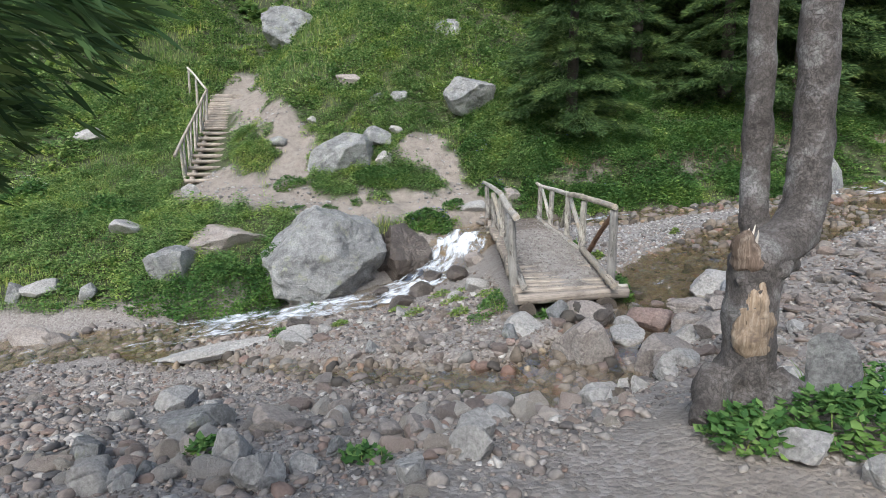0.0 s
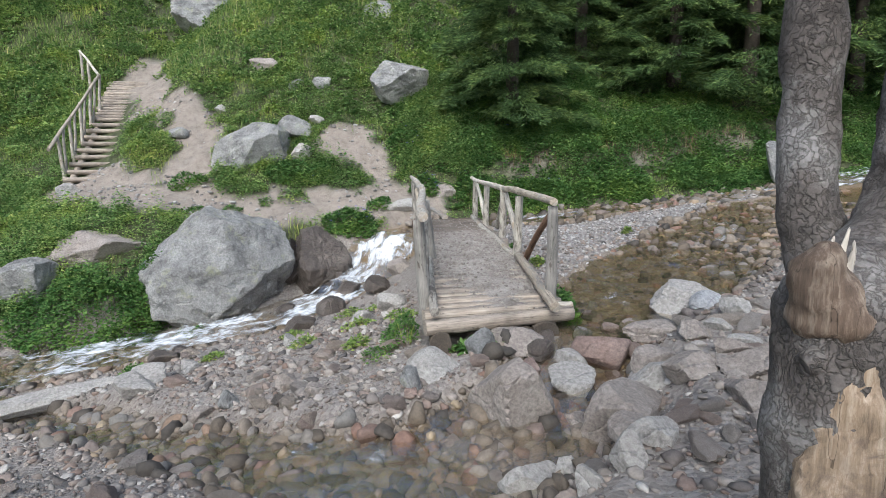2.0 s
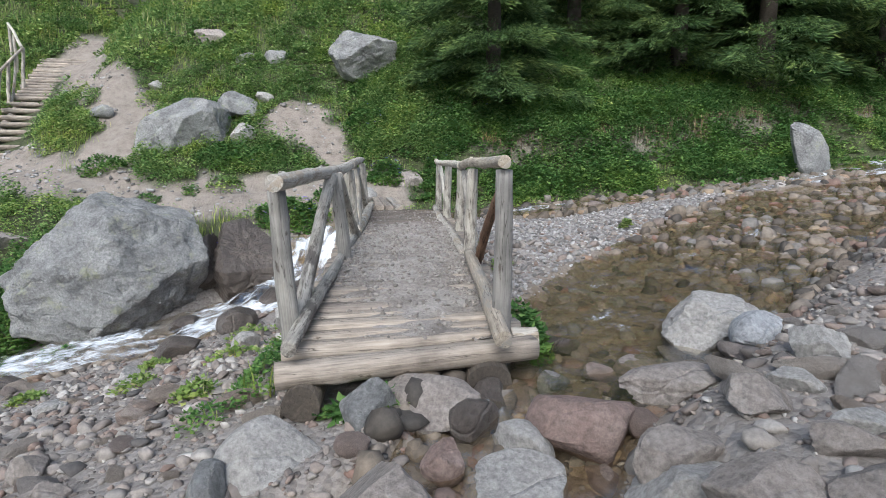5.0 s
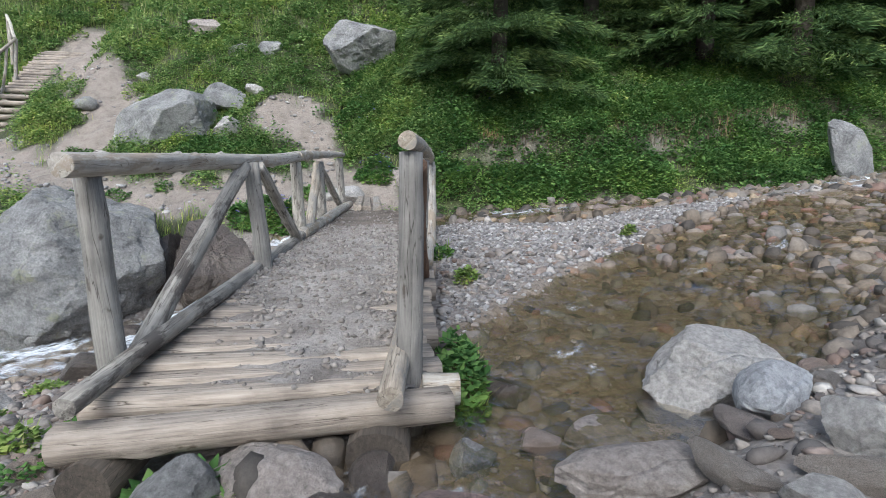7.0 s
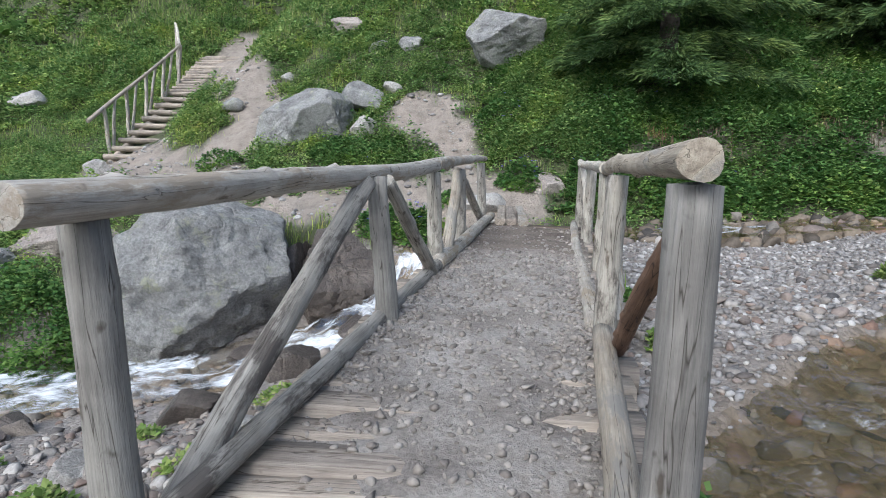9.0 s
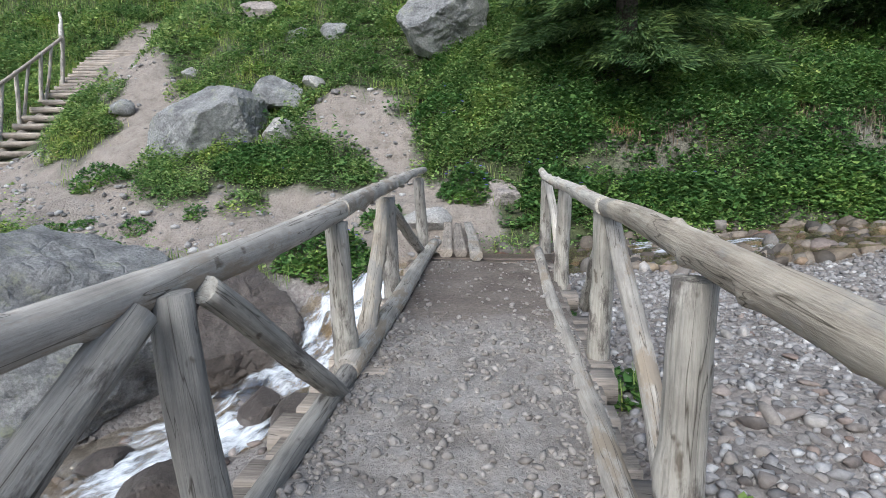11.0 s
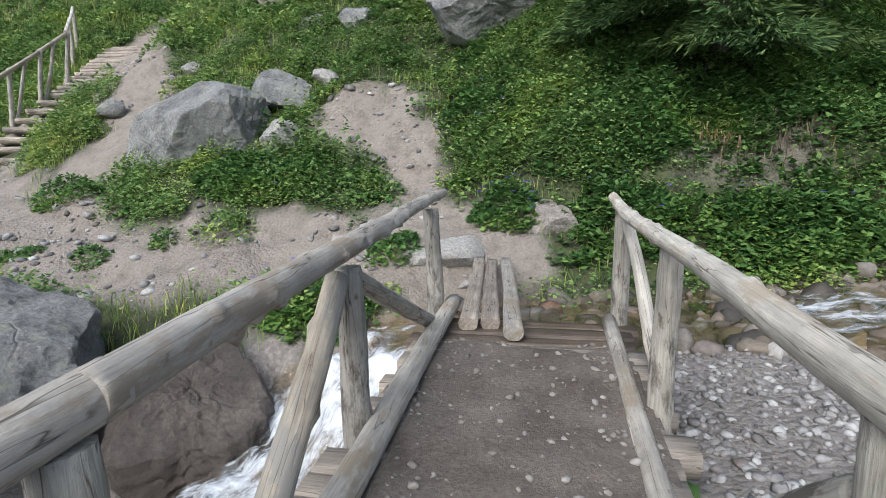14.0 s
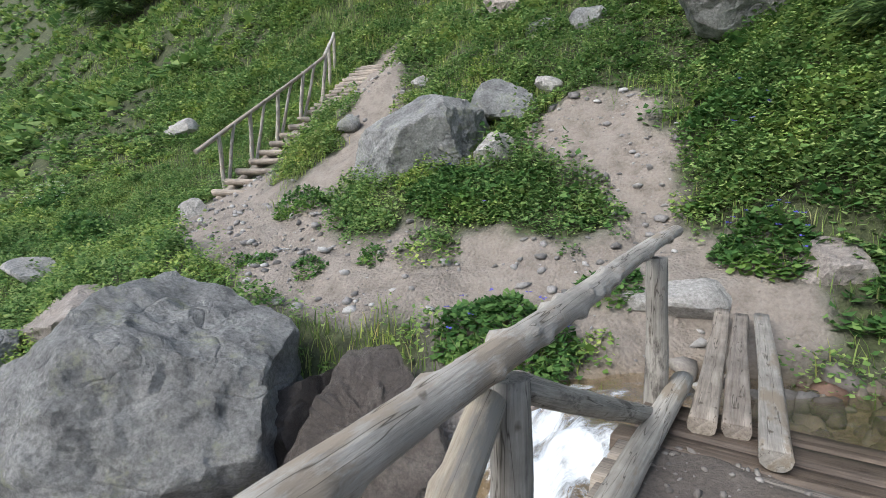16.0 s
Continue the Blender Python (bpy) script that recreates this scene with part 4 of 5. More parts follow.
def bough(start, yaw, length, droop, n, rnd, size=0.28):
    """Twigs of needles along one spruce bough: places and ways."""
    t = rnd.uniform(0.12, 1, n) ** 0.8
    side = rnd.uniform(-1, 1, n)
    wide = 0.42 * length * (1 - t * 0.75) * side
    x = np.cos(yaw) * t * length - np.sin(yaw) * wide
    y = np.sin(yaw) * t * length + np.cos(yaw) * wide
    z = -droop * t ** 1.6 * length + 0.12 * length * t - 0.35 * np.abs(wide) + rnd.uniform(-0.05, 0.05, n)
    p = np.stack([x, y, z], -1) + np.array(start)
    w = yaw + side * 0.9 + rnd.uniform(-0.4, 0.4, n)
    d = np.stack([np.cos(w), np.sin(w), rnd.uniform(-0.75, 0.05, n)], -1)
    return p, d / np.linalg.norm(d, axis=1)[:, None], size * rnd.uniform(0.6, 1.3, n)


def needles(p, d, L, rnd, width=0.05, fan=3, part_of=1.0):
    """Each twig as a fan of narrow blades."""
    V, Fc, base = [], [], 0
    full, L = L, L * part_of
    for k in range(fan):
        s = np.cross(d, rnd.normal(size=d.shape))
        s /= np.linalg.norm(s, axis=1)[:, None]
        off = (rnd.uniform(-0.25, 0.25, len(p)) * full)[:, None] * s + d * (rnd.uniform(0, 1 - part_of + 0.001, len(p)) * full)[:, None]
        a, w = p + off, (L * width)[:, None]
        dd = d + s * rnd.uniform(-0.35, 0.35, len(p))[:, None]
        V.append(np.stack([a, a + dd * L[:, None] * 0.4 + s * w, a + dd * L[:, None], a + dd * L[:, None] * 0.5 - s * w], 1).reshape(-1, 3))
        b = base + np.arange(len(p))[:, None] * 4
        Fc.append(np.concatenate([b + [0, 1, 2], b + [0, 2, 3]], 1).reshape(-1, 3))
        base += 4 * len(p)
    return np.concatenate(V), np.concatenate(Fc)


def spruce(x, y, height, radius, seed, low=0.1, dense=26, label="dark green spruce with drooping boughs on the slope", twig=0.34, fan=3, part_of=1.0):
    rnd = np.random.RandomState(seed)
    z = land1(x, y)
    tree = tagged(empty("spruce", (x, y, z)), label, "tree")
    tube("trunk", [(0, 0, -0.4), (0, 0, height * 0.4), (0, 0, height * 0.97)], [height * 0.018 + 0.04, height * 0.012 + 0.02, 0.02], END_WOOD, tree, 12, 5, 0.1, seed)
    P, D, S = [], [], []
    h = height * low
    while h < height * 0.97:
        r = radius * (1 - h / height) ** 0.8 + 0.12
        for k in range(7):
            q = bough((0, 0, h + rnd.uniform(-0.12, 0.12)), rnd.uniform(0, 6.283), r * rnd.uniform(0.7, 1.12), rnd.uniform(0.25, 0.55), int(dense * (0.4 + r)), rnd, twig)
            P.append(q[0]), D.append(q[1]), S.append(q[2])
        h += 0.3 + 0.02 * height * rnd.uniform(0.6, 1.2)
    v, f = needles(np.concatenate(P), np.concatenate(D), np.concatenate(S), rnd, 0.05 if fan == 3 else 0.08, fan, part_of)
    sheet("crown", v, f, NEEDLE, tree)
    return tree


spruce(3.9, 17.6, 9, 2.3, 1, 0.03, 110, twig=0.26, fan=5, part_of=0.5)
spruce(6.7, 20.4, 10, 2.4, 11, 0.02, 105, twig=0.28, fan=5, part_of=0.5)
spruce(9.4, 19.4, 11, 2.7, 2, 0.02, 85, twig=0.3, fan=4, part_of=0.6)
spruce(11.6, 18.9, 12, 3.0, 3, 0.02, 80, twig=0.32, fan=4, part_of=0.6)
spruce(15.0, 18.8, 11, 3.0, 13, 0.06, 46, twig=0.36, fan=4, part_of=0.6)
spruce(18.5, 20.5, 12, 3.2, 14, 0.05, 40, twig=0.4)
spruce(6.6, 22.6, 12, 2.8, 4, 0.1, 30, twig=0.42)
spruce(3.4, 24.0, 10, 2.5, 5, 0.1, 30, twig=0.42)
spruce(9.6, 24.0, 13, 3.0, 6, 0.1, 30, twig=0.45)
spruce(14.4, 22.0, 13, 3.2, 7, 0.12, 30, twig=0.45)
spruce(13.0, 26.5, 14, 3.2, 8, 0.06, 18, twig=0.55)
spruce(5.0, 28.0, 13, 3.0, 10, 0.06, 18, twig=0.55)
spruce(17.0, 24.5, 13, 3.2, 12, 0.06, 18, twig=0.55)
spruce(-27.0, 25.5, 9, 3.0, 9, 0.04, 40, twig=0.45)
near_spruce = tagged(empty("spruce", (-1.9, -0.15, 0.3)), "spruce with a long low bough hanging over the path", "tree")
tube("trunk", [(0, 0, -0.3), (0, 0, 3), (0, 0, 8)], [0.2, 0.16, 0.03], BARK, near_spruce, 16, 6, 0.1, 4)
nr = np.random.RandomState(5)
qs = [bough((0, 0, hh), aa, ll, dr, 420, nr, 0.12) for hh, aa, ll, dr in [(1.45, 0.5, 1.75, 0.12), (1.6, 0.62, 1.8, 0.14), (1.35, 0.8, 1.65, 0.1), (1.55, 0.4, 1.6, 0.12), (1.2, 0.95, 1.6, 0.08), (1.75, 0.7, 1.7, 0.16), (2.6, 2.2, 1.5, 0.3), (3.2, 4.0, 1.5, 0.3), (3.6, 5.5, 1.4, 0.3), (2.9, 1.2, 1.5, 0.3)]]
v, f = needles(np.concatenate([q[0] for q in qs]), np.concatenate([q[1] for q in qs]), np.concatenate([q[2] for q in qs]), nr, 0.08, 5, 0.55)
sheet("crown", v, f, NEEDLE, near_spruce)

# ---- low plants over the slope ----
rs = np.random.RandomState(7)


def leaves(places, size, flat=0.3, rs=rs):
    """Folded leaf shapes at places: two triangles each, turned at random."""
    n = len(places)
    yaw = rs.uniform(0, 2 * np.pi, n)
    tip = rs.uniform(-0.5, 0.9, n) * (1 - flat) + rs.uniform(-0.35, 0.35, n)
    d = np.stack([np.cos(yaw) * np.cos(tip), np.sin(yaw) * np.cos(tip), np.sin(tip)], -1)
    s = np.stack([-np.sin(yaw), np.cos(yaw), rs.uniform(-0.5, 0.5, n)], -1)
    s /= np.linalg.norm(s, axis=1)[:, None]
    up = np.cross(d, s)
    L = (size * rs.uniform(0.6, 1.4, n))[:, None]
    W = L * rs.uniform(0.3, 0.5, n)[:, None]
    p = places
    v = np.stack([p, p + d * L * 0.5 + s * W - up * L * 0.12, p + d * L, p + d * L * 0.5 - s * W - up * L * 0.12], 1).reshape(-1, 3)
    b = np.arange(n)[:, None] * 4
    f = np.concatenate([b + [0, 1, 2], b + [0, 2, 3]], 1).reshape(-1, 3)
    return v, f


def blades(roots, height, rs=rs, down=1.0, wide=1.0):
    """Bent grass blades from their roots."""
    n = len(roots)
    yaw, h = rs.uniform(0, 2 * np.pi, n), height * rs.uniform(0.5, 1.3, n)
    lean = rs.uniform(0.1, 0.7, n) * h
    d = np.stack([np.cos(yaw), np.sin(yaw), 0 * yaw], -1)
    s = np.stack([-np.sin(yaw), np.cos(yaw), 0 * yaw], -1) * (wide * (0.003 + 0.012 * h))[:, None]
    z = np.array([0, 0, down])
    m = roots + d * (lean * 0.35)[:, None] + z * (h * 0.6)[:, None]
    t = roots + d * lean[:, None] + z * h[:, None]
    v = np.stack([roots - s, roots + s, m + s * 0.8, m - s * 0.8, t], 1).reshape(-1, 3)
    b = np.arange(n)[:, None] * 5
    f = np.concatenate([b + [0, 1, 2], b + [0, 2, 3], b + [3, 2, 4]], 1).reshape(-1, 3)
    return v, f


def scatter(n, x0, x1, y0, y1, weight):
    x, y = rs.uniform(x0, x1, n), rs.uniform(y0, y1, n)
    keep = rs.uniform(0, 1, n) < weight(x, y)
    return x[keep], y[keep]


def lushness(x, y):
    return green(x, y) * np.clip(0.6 + 0.8 * fuzz(x, y, 1.7, 41) + 0.8 * fuzz(x, y, 0.55, 42), 0.06, 1)


def herb_patch(name, n, box, size, tall, label, per=16, mat=HERB, where=lushness):
    x, y = scatter(n, *box, where)
    z = land(x, y)
    h = tall * (0.35 + 0.65 * rs.uniform(0, 1, len(x))) * (0.45 + 1.0 * np.clip(fuzz(x, y, 0.8, 43) + 0.2, 0, 1))
    k = np.repeat(np.arange(len(x)), per)
    a, r = rs.uniform(0, 6.283, len(k)), np.sqrt(rs.uniform(0, 1, len(k)))
    up = rs.uniform(0, 1, len(k)) ** 0.7
    spread = (0.5 + 0.5 * h[k]) * 0.22
    p = np.stack([x[k] + np.cos(a) * r * spread, y[k] + np.sin(a) * r * spread, z[k] + up * h[k] * (1 - 0.5 * r)], -1)
    v, f = leaves(p, size)
    return tagged(sheet(name, v, f, mat), label, "plants", kind="stuff")


def broad(x, y):
    """Where large-leaved herbs crowd together."""
    return green(x, y) * ramp(0.1, 0.5, fuzz(x, y, 1.4, 49) + 0.5 * fuzz(x, y, 0.5, 53))


def grassy(x, y):
    """Where grass takes over from herbs."""
    return green(x, y) * np.clip(0.2 - 0.6 * fuzz(x, y, 1.7, 41) + 0.3 * ramp(-4, -9, x) + 0.2 * ramp(17, 20, y), 0.05, 1) * (1 - 0.75 * ramp(0.5, 3.5, x))


herb_patch("slope_herbs", 26000, (-12, 16, 11, 19.5), 0.042, 0.34, "dense small-leaved green herbs covering the slope", 22)
herb_patch("broad_herbs", 3000, (-12, 12, 11, 19.0), 0.085, 0.42, "clumps of broad-leaved herbs on the slope", 14, SHRUB, broad)
herb_patch("bank_herbs", 4200, (2.0, 17, 14.8, 18.4), 0.075, 0.36, "broad-leaved herbs hanging over the stream bank", 20, SHRUB, lambda x, y: np.clip(0.55 + 0.9 * fuzz(x, y, 0.7, 47), 0.05, 1) * ramp(0.1, 0.4, green(x, y) + 0.2))
herb_patch("slope_herbs", 22000, (-18, 22, 18.8, 29), 0.09, 0.45, "green herbs on the higher slope", 13)
herb_patch("slope_scrub", 16000, (-34, -11, 8, 31), 0.11, 0.5, "green weeds on the outer bank", 16)
herb_patch("slope_scrub", 8000, (-40, 40, 28, 60), 0.35, 1.0, "green scrub far up the slope", 10)
herb_patch("slope_scrub", 5000, (-70, -15, 14, 45), 0.35, 0.9, "green scrub on the far hillside", 10)
herb_patch("tall_herbs", 2600, (-12, 15, 12, 24), 0.06, 0.75, "tall leafy weeds standing out of the slope's herbs", 60, HERB, lambda x, y: green(x, y) * ramp(0.0, 0.5, fuzz(x, y, 1.1, 56)))
herb_patch("tall_herbs", 1500, (0.5, 15, 15.2, 19), 0.075, 0.6, "tall broad-leaved weeds under the trees", 50, SHRUB, lambda x, y: green(x, y) * ramp(-0.2, 0.4, fuzz(x, y, 0.9, 57)))
def mounds(name, n, box, where, leaf, per, wide, tall, mat, label):
    """Plants that grow as separate leafy domes, with dark gaps between them."""
    x, y = scatter(n, *box, where)
    wide, tall = wide * rs.uniform(0.5, 1.3, len(x)), tall * rs.uniform(0.45, 1.3, len(x))
    count = np.maximum((per * (wide / wide.mean()) ** 2).astype(int), 20)
    k = np.repeat(np.arange(len(x)), count)
    a, r = rs.uniform(0, 6.283, len(k)), np.sqrt(rs.uniform(0, 1, len(k)))
    px, py = x[k] + np.cos(a) * r * wide[k], y[k] + np.sin(a) * r * wide[k] * 0.8
    dome = np.sqrt(np.clip(1 - r ** 2, 0, 1)) * (0.8 + 0.5 * fuzz(px, py, 0.16, 58))
    pz = land(px, py) + tall[k] * dome * rs.uniform(0.55, 1.0, len(k)) - 0.1 * (py - y[k])
    v, f = leaves(np.stack([px, py, pz], -1), leaf, 0.2)
    return tagged(sheet(name, v, f, mat), label, "plants", kind="stuff")


mounds("herb_mounds", 1500, (-11.5, 1.5, 11, 20), lambda x, y: green(x, y) * np.clip(0.45 + 0.9 * fuzz(x, y, 1.6, 60), 0.05, 1), 0.05, 210, 0.3, 0.36, HERB, "rounded clumps of small-leaved herbs on the slope")
mounds("herb_mounds", 850, (2.3, 16, 14.9, 19.5), lambda x, y: green(x, y) * np.clip(0.55 + 0.9 * fuzz(x, y, 1.2, 61), 0.06, 1), 0.062, 230, 0.34, 0.5, SHRUB, "lush clumps of broad-leaved herbs on the stream bank")
mounds("herb_mounds", 170, (0.9, 2.7, 15.8, 19), green, 0.055, 200, 0.3, 0.36, HERB, "leafy clumps above the gangplanks")
mounds("herb_mounds", 900, (-20, 12, 19, 27), lambda x, y: green(x, y) * np.clip(0.4 + 0.8 * fuzz(x, y, 2.2, 62), 0.05, 1), 0.09, 150, 0.5, 0.5, HERB, "leafy clumps on the higher slope")
x, y = scatter(230000, -14, 11, 11, 25, grassy)
v, f = blades(np.stack([x, y, land(x, y) - 0.01], -1), 0.17, wide=1.1)
tagged(sheet("grass", v, f, GRASS), "long yellow-green mountain grass on the slope", "grass", kind="stuff")
x, y = scatter(50000, -32, 3, 20, 38, lambda x, y: green(x, y) * np.clip(0.6 + fuzz(x, y, 2.5, 54), 0.1, 1))
v, f = blades(np.stack([x, y, land(x, y) - 0.01], -1), 0.3, wide=2.2)
tagged(sheet("grass", v, f, GRASS), "tall pale grass on the higher slope", "grass", kind="stuff")
x, y = scatter(16000, 0.6, 14, 15.2, 18.2, lambda x, y: scarp(x, y - 0.22))
v, f = blades(np.stack([x, y - 0.12, land(x, y) + 0.07], -1), 0.24, down=-1.0)
tagged(sheet("hanging_roots", v, f, ROOTS), "dry roots hanging from the undercut bank", "roots", kind="stuff")


def shrub(x, y, rx, ry, h, n, seed, label, leaf=0.07, flowers=0, petal=BLUE_PETAL, mat=SHRUB, name="herb_clump"):
    """A leafy clump: stalks, leaves in an uneven dome, and flowers above."""
    rnd = np.random.RandomState(seed)
    z = land1(x, y)
    thing = tagged(empty(name, (x, y, z)), label, "plant")
    a, r = rnd.uniform(0, 6.283, n), np.sqrt(rnd.uniform(0, 1, n))
    px, py = np.cos(a) * r * rx, np.sin(a) * r * ry
    top = h * (1 - 0.75 * r ** 2) * (0.75 + 0.45 * fuzz(px + seed, py, 0.22, seed))
    pz = top * rnd.uniform(0.25, 1, n) ** 0.5 + land(x + px, y + py) - z
    v, f = leaves(np.stack([px, py, pz], -1), leaf, 0.15, rnd)
    tagged(sheet("foliage", v, f, mat, thing), kind="stuff")
    m = max(12, n // 25)
    a, r = rnd.uniform(0, 6.283, m), np.sqrt(rnd.uniform(0, 0.7, m))
    v, f = blades(np.stack([np.cos(a) * r * rx, np.sin(a) * r * ry, land(x + np.cos(a) * r * rx, y + np.sin(a) * r * ry) - z - 0.02], -1), min(h * 0.8, 0.22), rnd)
    tagged(sheet("undergrowth", v, f, GRASS, thing), kind="stuff")
    if flowers:
        a, r = rnd.uniform(0, 6.283, flowers), np.sqrt(rnd.uniform(0, 0.8, flowers))
        fx, fy = np.cos(a) * r * rx, np.sin(a) * r * ry
        c = np.stack([fx, fy, land(x + fx, y + fy) - z + h * (1.08 - 0.6 * r ** 2)], -1)
        v, f = leaves(np.repeat(c, 5, 0), 0.028, 0.9, rnd)
        tagged(sheet("blossom", v, f, petal, thing), kind="stuff")
    return thing


shrub(-0.35, 14.0, 0.62, 0.4, 0.42, 1500, 61, "leafy cranesbill clump with blue flowers by the trail", 0.075, 14)
shrub(-1.75, 15.65, 0.8, 0.4, 0.4, 2200, 62, "broad leafy clump below the grey boulder", 0.07, 4)
shrub(-1.1, 15.85, 0.4, 0.35, 0.35, 700, 63, "leafy clump on the trail bank", 0.07)
shrub(-2.75, 10.95, 0.26, 0.2, 0.3, 700, 64, "bright green tuft at the boulder's foot", 0.045, 0)
shrub(-4.7, 11.5, 1.25, 0.65, 0.95, 7000, 65, "dense green bush beside the stream", 0.06)
shrub(-3.75, 11.9, 0.55, 0.5, 1.0, 3000, 66, "dark green bush against the boulder", 0.06)
shrub(-6.2, 11.5, 0.6, 0.4, 0.35, 900, 67, "low yellow-green weeds on the bank", 0.07)
shrub(-1.25, 13.05, 0.32, 0.22, 0.28, 500, 68, "small flowering clump behind the boulder", 0.06, 10)
shrub(0.75, 7.3, 0.2, 0.45, 0.3, 900, 69, "fresh weeds against the bridge side", 0.032, 0)
shrub(0.55, 6.85, 0.18, 0.25, 0.16, 350, 70, "low weeds among the gravel", 0.03)
shrub(2.15, 2.42, 0.36, 0.26, 0.17, 700, 71, "leafy cranesbill at the tree's foot", 0.055, 2)
shrub(2.75, 3.15, 0.42, 0.4, 0.25, 1000, 72, "green herbs behind the old tree", 0.05)
shrub(1.62, 2.45, 0.2, 0.2, 0.16, 400, 73, "grassy tuft at the tree root", 0.05)
shrub(2.5, 7.4, 0.15, 0.35, 0.36, 650, 74, "weeds beside the bridge post", 0.05)
shrub(2.42, 10.25, 0.16, 0.2, 0.22, 250, 75, "dry grass tuft at the railing post", 0.05)
shrub(2.3, 11.5, 0.1, 0.4, 0.22, 320, 76, "weeds with a blue flower at the bridge edge", 0.05, 2)
shrub(-3.9, 14.35, 0.35, 0.2, 0.14, 350, 77, "low tuft on the bare trail", 0.05)
shrub(-2.95, 14.35, 0.22, 0.15, 0.12, 220, 78, "low tuft on the bare trail", 0.05)
shrub(-2.3, 14.65, 0.16, 0.14, 0.12, 160, 79, "low tuft on the bare trail", 0.05)
shrub(-4.3, 15.5, 0.45, 0.35, 0.3, 900, 80, "green clump beside the stairs path", 0.06)
shrub(0.25, 14.75, 0.3, 0.2, 0.22, 400, 81, "green clump at the trail's edge", 0.06)
shrub(1.35, 15.35, 0.4, 0.25, 0.4, 800, 82, "flowering cranesbill beside the pinkish stone", 0.075, 12)
shrub(2.6, 15.3, 0.6, 0.35, 0.45, 1300, 83, "lush herbs at the water's edge", 0.08, 5)
shrub(4.2, 15.2, 0.9, 0.45, 0.45, 1800, 84, "lush herbs at the water's edge", 0.08, 4)
shrub(6.2, 15.5, 1.0, 0.5, 0.45, 1800, 85, "lush herbs at the water's edge", 0.08)
shrub(-11.5, 15.2, 0.7, 0.5, 0.6, 1200, 86, "tall weeds with white flower heads", 0.1, 30, WHITE_PETAL)
shrub(-2.6, 8.7, 0.2, 0.2, 0.2, 300, 87, "weeds on a stone at the stream", 0.05)
shrub(-1.25, 2.95, 0.16, 0.1, 0.1, 160, 88, "weeds between the stones", 0.05)
shrub(-0.3, 2.75, 0.14, 0.1, 0.09, 140, 89, "weeds between the stones", 0.05)


for k, (x, y, r) in enumerate([(0.25, 8.3, 0.22), (-0.35, 7.9, 0.18), (0.5, 9.7, 0.25), (0.0, 9.6, 0.2), (-0.7, 9.0, 0.15), (0.75, 8.2, 0.2), (-1.6, 8.6, 0.16), (0.3, 7.3, 0.15), (2.65, 9.2, 0.1), (4.6, 10.9, 0.08), (3.95, 7.25, 0.1)]):
    shrub(x, y, r, r * 0.8, 0.13, 220, 110 + k, "sparse weeds growing in the gravel", 0.04, 0, mat=GRASS, name="weed_tuft")
shrub(1.5, 6.52, 0.28, 0.1, 0.16, 300, 125, "leafy weeds under the bridge's front log", 0.06)
shrub(-8.8, 14.6, 0.8, 0.5, 0.5, 1500, 126, "tall green weeds on the bank", 0.08)
shrub(-5.6, 16.9, 0.5, 0.7, 0.35, 1300, 127, "grassy clump beside the stairs", 0.06, 0, mat=GRASS)
shrub(0.9, 16.6, 0.5, 0.4, 0.4, 1000, 128, "leafy herbs on the steep bank", 0.07, 5)
shrub(3.2, 16.5, 0.7, 0.4, 0.5, 1500, 129, "leafy herbs overhanging the bank", 0.08, 4)


# ---- stones of the valley floor ----
MATS = {"G": GREY_ROCK, "P": PALE_ROCK, "B": BROWN_ROCK, "D": DARK_ROCK, "W": PALE_ROCK, "R": RED_ROCK}
NAMES = {"G": "grey stone on the stony ground", "P": "pale angular stone on the gravel", "B": "brownish stone by the brook", "D": "wet dark stone in the water", "W": "large whitish stone by the water", "R": "small reddish stone by the brook"}


def lay(stones, seed):
    for k, (x, y, half, tall, m) in enumerate(stones):
        z = land1(x, y)
        set_rock(x, y, z + tall * 0.5, (half, half * 0.8, max(tall * 1.2, half * 0.6)), seed + k, MATS[m], NAMES[m], k * 47, 4, 10, 0.028, 0.97, "stone")


lay([(-1.61, 3.59, 0.21, 0.1, "G"), (-1.07, 2.78, 0.13, 0.13, "P"), (-0.77, 2.39, 0.13, 0.11, "P"), (-0.58, 2.61, 0.1, 0.07, "P"), (-1.01, 3.43, 0.15, 0.08, "B"), (-2.09, 4.25, 0.18, 0.08, "P"),
     (-1.74, 4.14, 0.09, 0.06, "P"), (-1.95, 2.91, 0.12, 0.1, "G"), (-1.58, 2.34, 0.09, 0.08, "P"), (-1.45, 2.39, 0.07, 0.08, "P"), (-1.43, 2.58, 0.07, 0.06, "G"), (0.31, 2.67, 0.12, 0.09, "P"), (0.3, 2.95, 0.14, 0.1, "P")], 300)
lay([(-0.02, 2.35, 0.09, 0.07, "P"), (-0.46, 2.86, 0.06, 0.05, "G"), (-0.05, 3.21, 0.09, 0.07, "B"), (-0.23, 3.14, 0.1, 0.06, "B"), (1.56, 4.78, 0.17, 0.1, "P"), (1.8, 4.79, 0.1, 0.1, "P"), (1.75, 4.33, 0.08, 0.07, "P"),
     (1.95, 4.3, 0.1, 0.09, "P"), (2.15, 4.45, 0.12, 0.08, "P"), (1.3, 3.9, 0.14, 0.04, "P"), (0.5, 3.4, 0.1, 0.04, "P"), (0.55, 3.7, 0.09, 0.05, "P"), (-2.05, 7.87, 0.25, 0.12, "W")], 320)
